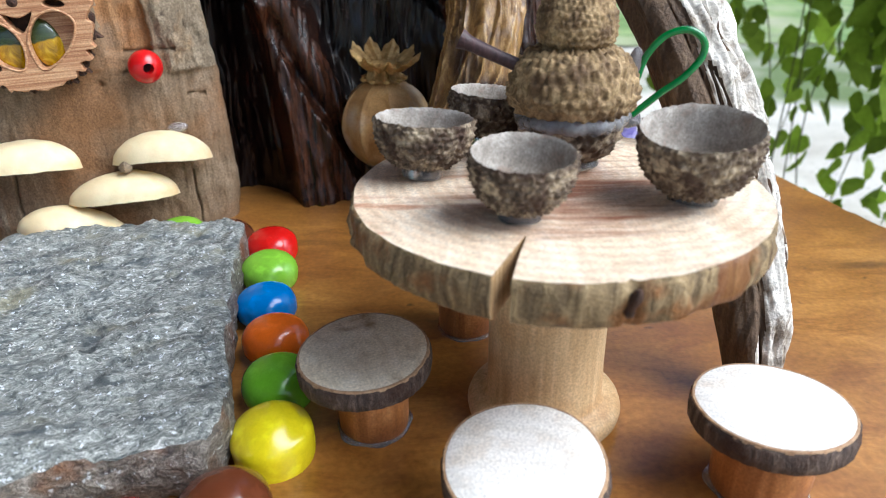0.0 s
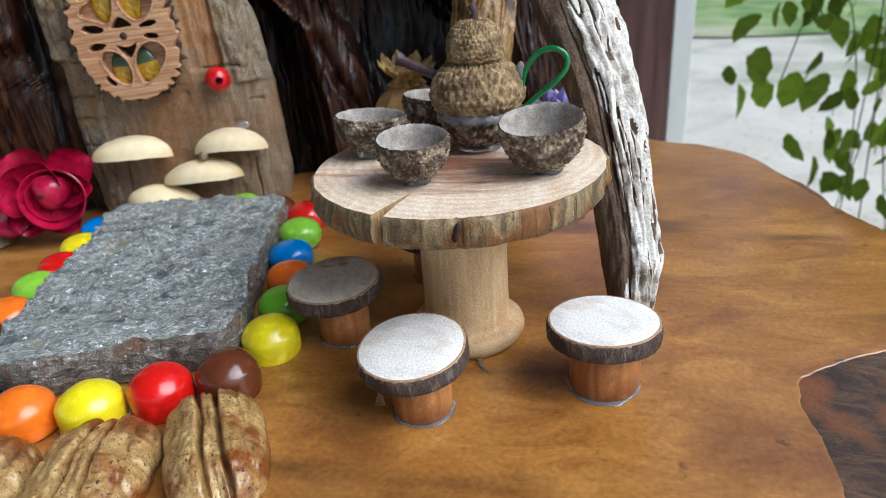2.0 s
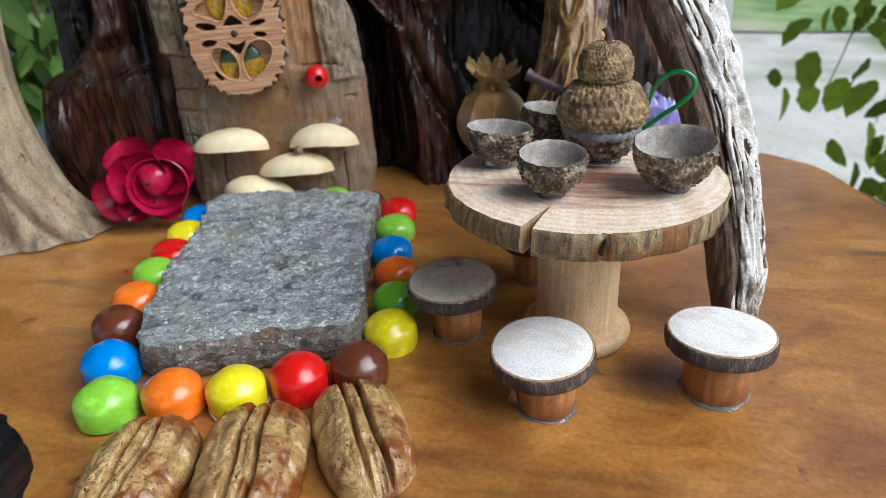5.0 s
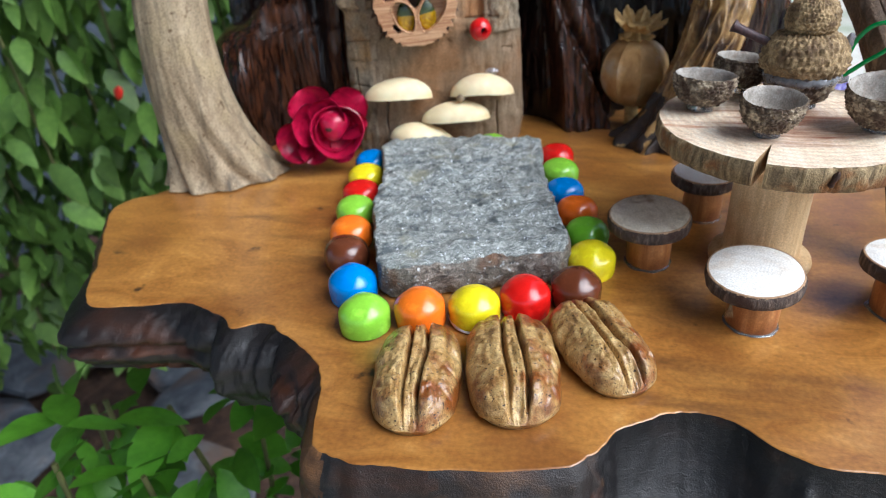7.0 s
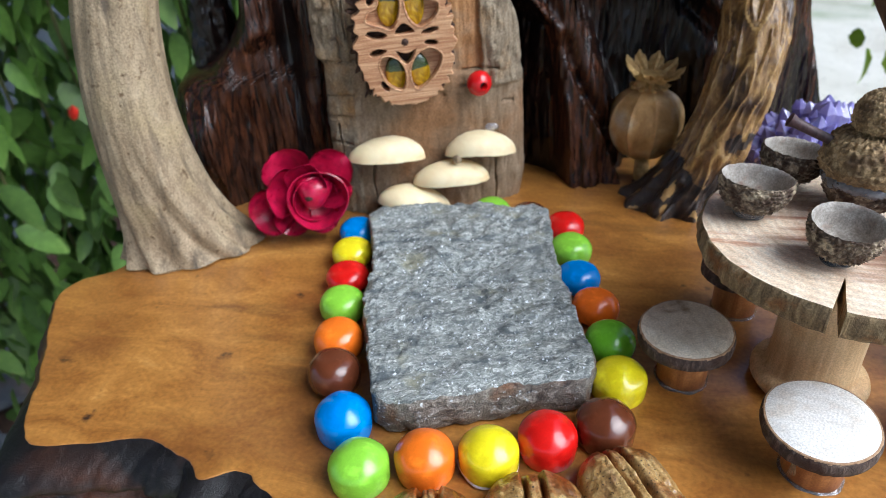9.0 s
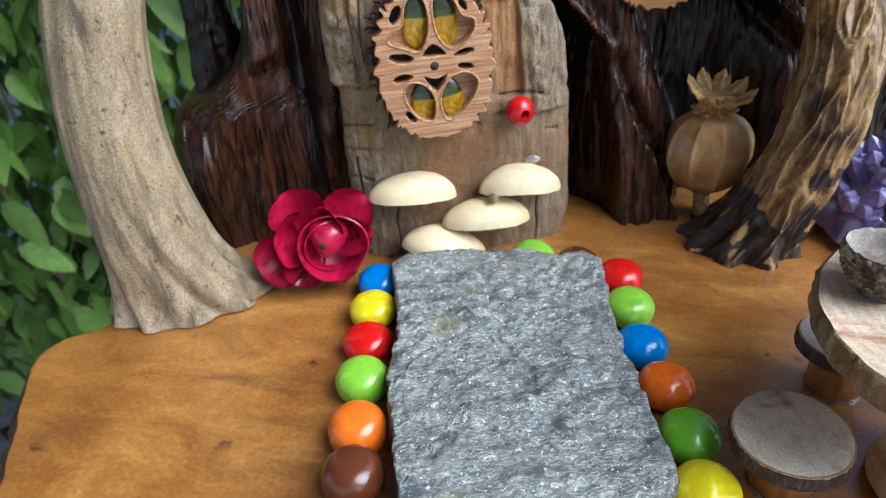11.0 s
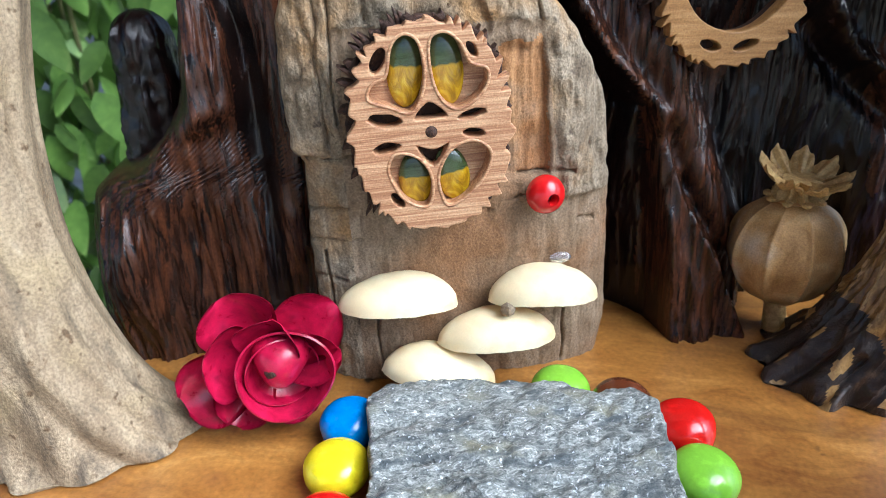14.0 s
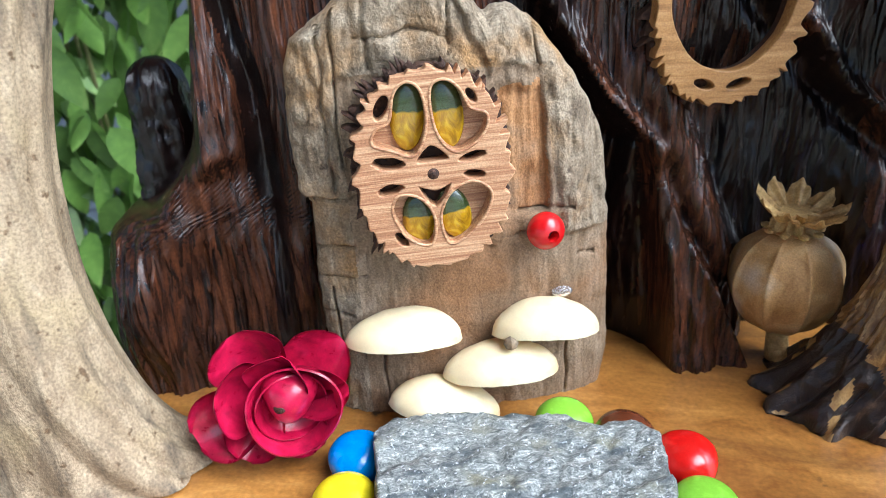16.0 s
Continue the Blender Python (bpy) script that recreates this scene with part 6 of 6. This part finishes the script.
def leaf_mesh(name, length, width, material, curl=0.15, tip=1.0, notch=0.0):
    """One leaf along +y with a folded midrib."""
    verts, faces = [], []
    n = 8
    for i in range(n + 1):
        t = i / n
        w = width / 2 * math.sin(math.pi * t ** (0.8 / tip)) ** 0.8 if 0 < t < 1 else 0.0
        if notch and 0 < t < 1:
            w *= 1 + notch * math.sin(t * 19)
        z = -curl * length * t * t
        verts += [(-w, length * t, z + 0.18 * w), (0, length * t, z), (w, length * t, z + 0.18 * w)]
    for i in range(n):
        a = 3 * i
        faces += [(a, a + 1, a + 4, a + 3), (a + 1, a + 2, a + 5, a + 4)]
    return to_mesh(name, verts, faces, [material], sharp=80)


def plant(name, m, label, category, stems, leaf_kinds, per, spread, seed, stem_r=0.0012, droop=0.0, crowd=1.0):
    """Stems with leaves set along them; stems are lists of points."""
    t = thing(name, m, label, category)
    rnd = random.Random(seed)
    for pts in stems:
        part("stem", tube("stem", pts, [stem_r] * len(pts), M["stem"], 6, 4), t)
        P = [Vector(p) for p in pts]
        for i in range(per):
            f = ((i + rnd.random()) / per) ** crowd * (len(P) - 1)
            k = min(int(f), len(P) - 2)
            p = P[k].lerp(P[k + 1], f - k)
            p += Vector((rnd.uniform(-1, 1), rnd.uniform(-1, 1), rnd.uniform(-1, 1))) * spread
            s = rnd.uniform(0.7, 1.25)
            part("leaf", rnd.choice(leaf_kinds), t, "", pose(*p, rnd.uniform(-50, 30) - droop, rnd.uniform(-35, 35), rnd.uniform(0, 360)) @ Matrix.Scale(s, 4))
    return t


rnd = random.Random(21)
oval_leaf = [leaf_mesh("leaf", 0.039, 0.0175, M["leaf_dark"], 0.12, 1.1), leaf_mesh("leaf", 0.031, 0.0145, M["leaf_dark"], 0.2, 1.1)]
# hanging hedge left of and behind the slab
for i in range(9):
    x, y = -0.30 - 0.055 * i + rnd.uniform(-0.01, 0.01), 0.56 - 0.035 * i
    stems = []
    for s in range(3):
        sx, sy = rnd.uniform(-0.03, 0.03), rnd.uniform(-0.03, 0.03)
        stems.append([(sx, sy, 0.22), (sx * 1.4, sy - 0.02, 0.08), (sx * 1.2, sy - 0.01, -0.08), (sx, sy, -0.20 - 0.05 * rnd.random()), (sx * 0.8, sy, -0.32)])
    plant("hanging_plant", pose(x, y, 0), "dense hanging strand of dark green oval leaves", "plant", stems, oval_leaf, 150, 0.035, 40 + i, 0.0014, 70)
for x, y, z in ((-0.385, 0.36, -0.035), (-0.44, 0.30, -0.02), (-0.30, 0.47, 0.06)):
    solo("red_blossom", lathe("red_blossom", [(0.0002, -0.008), (0.003, -0.003), (0.0035, 0.003), (0.0005, 0.008)], M["petal_red"], 10), pose(x, y, z, 20, 30, 0), "small red blossom among the hanging leaves", "flower", "red blossoms in the hedge")

# leafy plant below the slab's notch
young = [leaf_mesh("leaf", 0.029, 0.014, M["leaf_light"], 0.3, 0.8), leaf_mesh("leaf", 0.021, 0.010, M["leaf_light"], 0.2, 0.8)]
for i in range(10):
    x, y = -0.235 + 0.016 * i + rnd.uniform(-0.01, 0.01), 0.080 + rnd.uniform(-0.045, 0.045)
    stems = [[(rnd.uniform(-0.02, 0.02), rnd.uniform(-0.02, 0.02), -0.55), (rnd.uniform(-0.02, 0.02), 0, -0.3), (rnd.uniform(-0.02, 0.02), rnd.uniform(-0.02, 0.02), -0.085 - 0.05 * rnd.random())] for s in range(2)]
    plant("green_shrub", pose(x, y, 0), "bright green leafy shrub growing below the slab", "plant", stems, young, 34, 0.022, 80 + i, 0.0012, -12, 0.35)

# vine right of and behind the slab
vine_leaf = [leaf_mesh("leaf", 0.030, 0.019, M["leaf_vine"], 0.3, 0.95, 0.12), leaf_mesh("leaf", 0.022, 0.014, M["leaf_vine"], 0.2, 0.95, 0.12)]
for i in range(9):
    x, y = 0.26 + 0.045 * i, 0.50 + rnd.uniform(-0.08, 0.14)
    stems = []
    for s in range(2):
        sx, top, lean = rnd.uniform(-0.02, 0.02), rnd.uniform(0.02, 0.26), rnd.uniform(-0.10, 0.04)
        stems.append([(sx, 0.04, -0.75), (sx + 0.03 + rnd.uniform(-0.06, 0.06), 0.02, -0.40), (sx + 0.02 + rnd.uniform(-0.05, 0.05), 0.01, top - 0.16), (sx + 0.3 * lean, 0.0, top - 0.02), (sx + lean, -0.03, top), (sx + 1.5 * lean, -0.05, top - 0.07)])
    plant("climbing_vine", pose(x, y, 0), "climbing vine with drooping mid-green toothed leaves", "plant", stems, vine_leaf, 48 if i < 2 else 180, 0.05, 120 + i, 0.0006, 60, 0.7)

# flat slates and soil at the left below
bed = to_mesh("soil_bed", [(-1.6, -0.3, -0.55), (-0.2, -0.3, -0.55), (-0.1, 1.4, -0.55), (-1.6, 1.4, -0.55)], [(0, 1, 2, 3)], [M["soil_dark"]])
tagged(new("soil_bed", bed), "dark damp garden soil", "soil", kind="structure")
for i in range(40):
    x, y = -0.45 - rnd.uniform(0, 0.75), -0.05 + rnd.uniform(0, 0.9)
    rx, ry, hz = rnd.uniform(0.05, 0.13), rnd.uniform(0.035, 0.08), rnd.uniform(0.01, 0.022)
    base = [(0.9, 0), (1.0, 0.3), (0.97, 0.85), (0.88, 1.0)]
    ph = rnd.uniform(0, 9)
    rings = [[(rx * f * math.cos(TAU * j / 9) * (1 + 0.22 * nz1(math.cos(TAU * j / 9), math.sin(TAU * j / 9), ph, 1.4)), ry * f * math.sin(TAU * j / 9) * (1 + 0.22 * nz1(math.cos(TAU * j / 9), math.sin(TAU * j / 9), ph + 3, 1.4)), hz * z) for j in range(9)] for f, z in base]
    solo("slate_stone", ring_mesh("slate_stone", rings, [M["slate"]], sharp=30), pose(x, y, -0.55 + 0.008 * (i % 4), rnd.uniform(-6, 6), rnd.uniform(-6, 6), rnd.uniform(0, 360)), "flat grey garden slate lying on the soil", "stone", "slates on the soil")
hose = thing("drip_stake", pose(-0.43, 0.235, -0.50, 35, -30, 0), "black ribbed irrigation stake standing in the soil", "irrigation stake")
part("tube", tube("tube", [(0, 0, -0.06), (0, 0, 0.05), (0.004, 0, 0.12)], [0.005, 0.006, 0.0045], M["hose"], 12), hose)
for i in range(7):
    part("rib", lathe("rib", [(0.006, 0.0), (0.0085, 0.001), (0.0085, 0.003), (0.006, 0.004)], M["hose"], 14), hose, "", pose(0, 0, 0.0 + 0.008 * i))

# boarded wall behind the hedge, house post at the right
wall = thing("wall_west", pose(-0.95, 1.15, -0.75, 0, 0, 52), "blue-grey painted weatherboard wall behind the hanging leaves", "wall", kind="structure")
for i in range(16):
    z = i * 0.11
    me = to_mesh("board", [(-1.4, 0, z), (1.6, 0, z), (1.6, 0.012, z + 0.112), (-1.4, 0.012, z + 0.112), (-1.4, 0.03, z), (1.6, 0.03, z), (1.6, 0.03, z + 0.112), (-1.4, 0.03, z + 0.112)],
                 [(0, 1, 2, 3), (5, 4, 7, 6), (4, 5, 1, 0), (3, 2, 6, 7), (4, 0, 3, 7), (1, 5, 6, 2)], [M["wall"]], sharp=20)
    part("board", me, wall)


def box(name, sx, sy, sz, material):
    bm = bmesh.new()
    bmesh.ops.create_cube(bm, size=1.0)
    bmesh.ops.scale(bm, vec=(sx, sy, sz), verts=bm.verts)
    bmesh.ops.translate(bm, vec=(0, 0, sz / 2), verts=bm.verts)
    bmesh.ops.bevel(bm, geom=list(bm.edges), offset=min(sx, sy) * 0.06, segments=2, affect="EDGES")
    me = bpy.data.meshes.new(name)
    bm.to_mesh(me)
    bm.free()
    me.materials.append(material)
    return me


post = thing("porch_post", pose(0.212, 1.30, -0.75), "brown stained porch post with a white painted edge strip", "post")
part("shaft", box("shaft", 0.10, 0.10, 2.6, M["post"]), post)
part("strip", box("strip", 0.035, 0.09, 2.6, M["white_paint"]), post, "white painted strip", pose(0.069, 0.0, 0))

# unseen boards overhead, added to hold back light from above and darken reflections
sky_shield = thing("ceiling", pose(-1.15, -0.45, 1.40), "unseen brown boarded porch ceiling, added high above the slab to cut the skylight", "ceiling", kind="structure")
part("boards", box("boards", 3.0, 5.4, 0.05, M["post"]), sky_shield)

# lawn beyond the sandy drive
near = [(-8 + 0.3 * i, 4.7 + 0.01 * i + 0.5 * fbm((0.3 * i, 1, 0), 0.7, 4), -0.735) for i in range(128)]
lawn = to_mesh("lawn", near + [(30, 30, -0.735), (-8, 30, -0.735)], [tuple(range(130))], [M["grass"]])
tagged(new("lawn", lawn), "green lawn beyond the pale drive", "lawn", kind="structure")
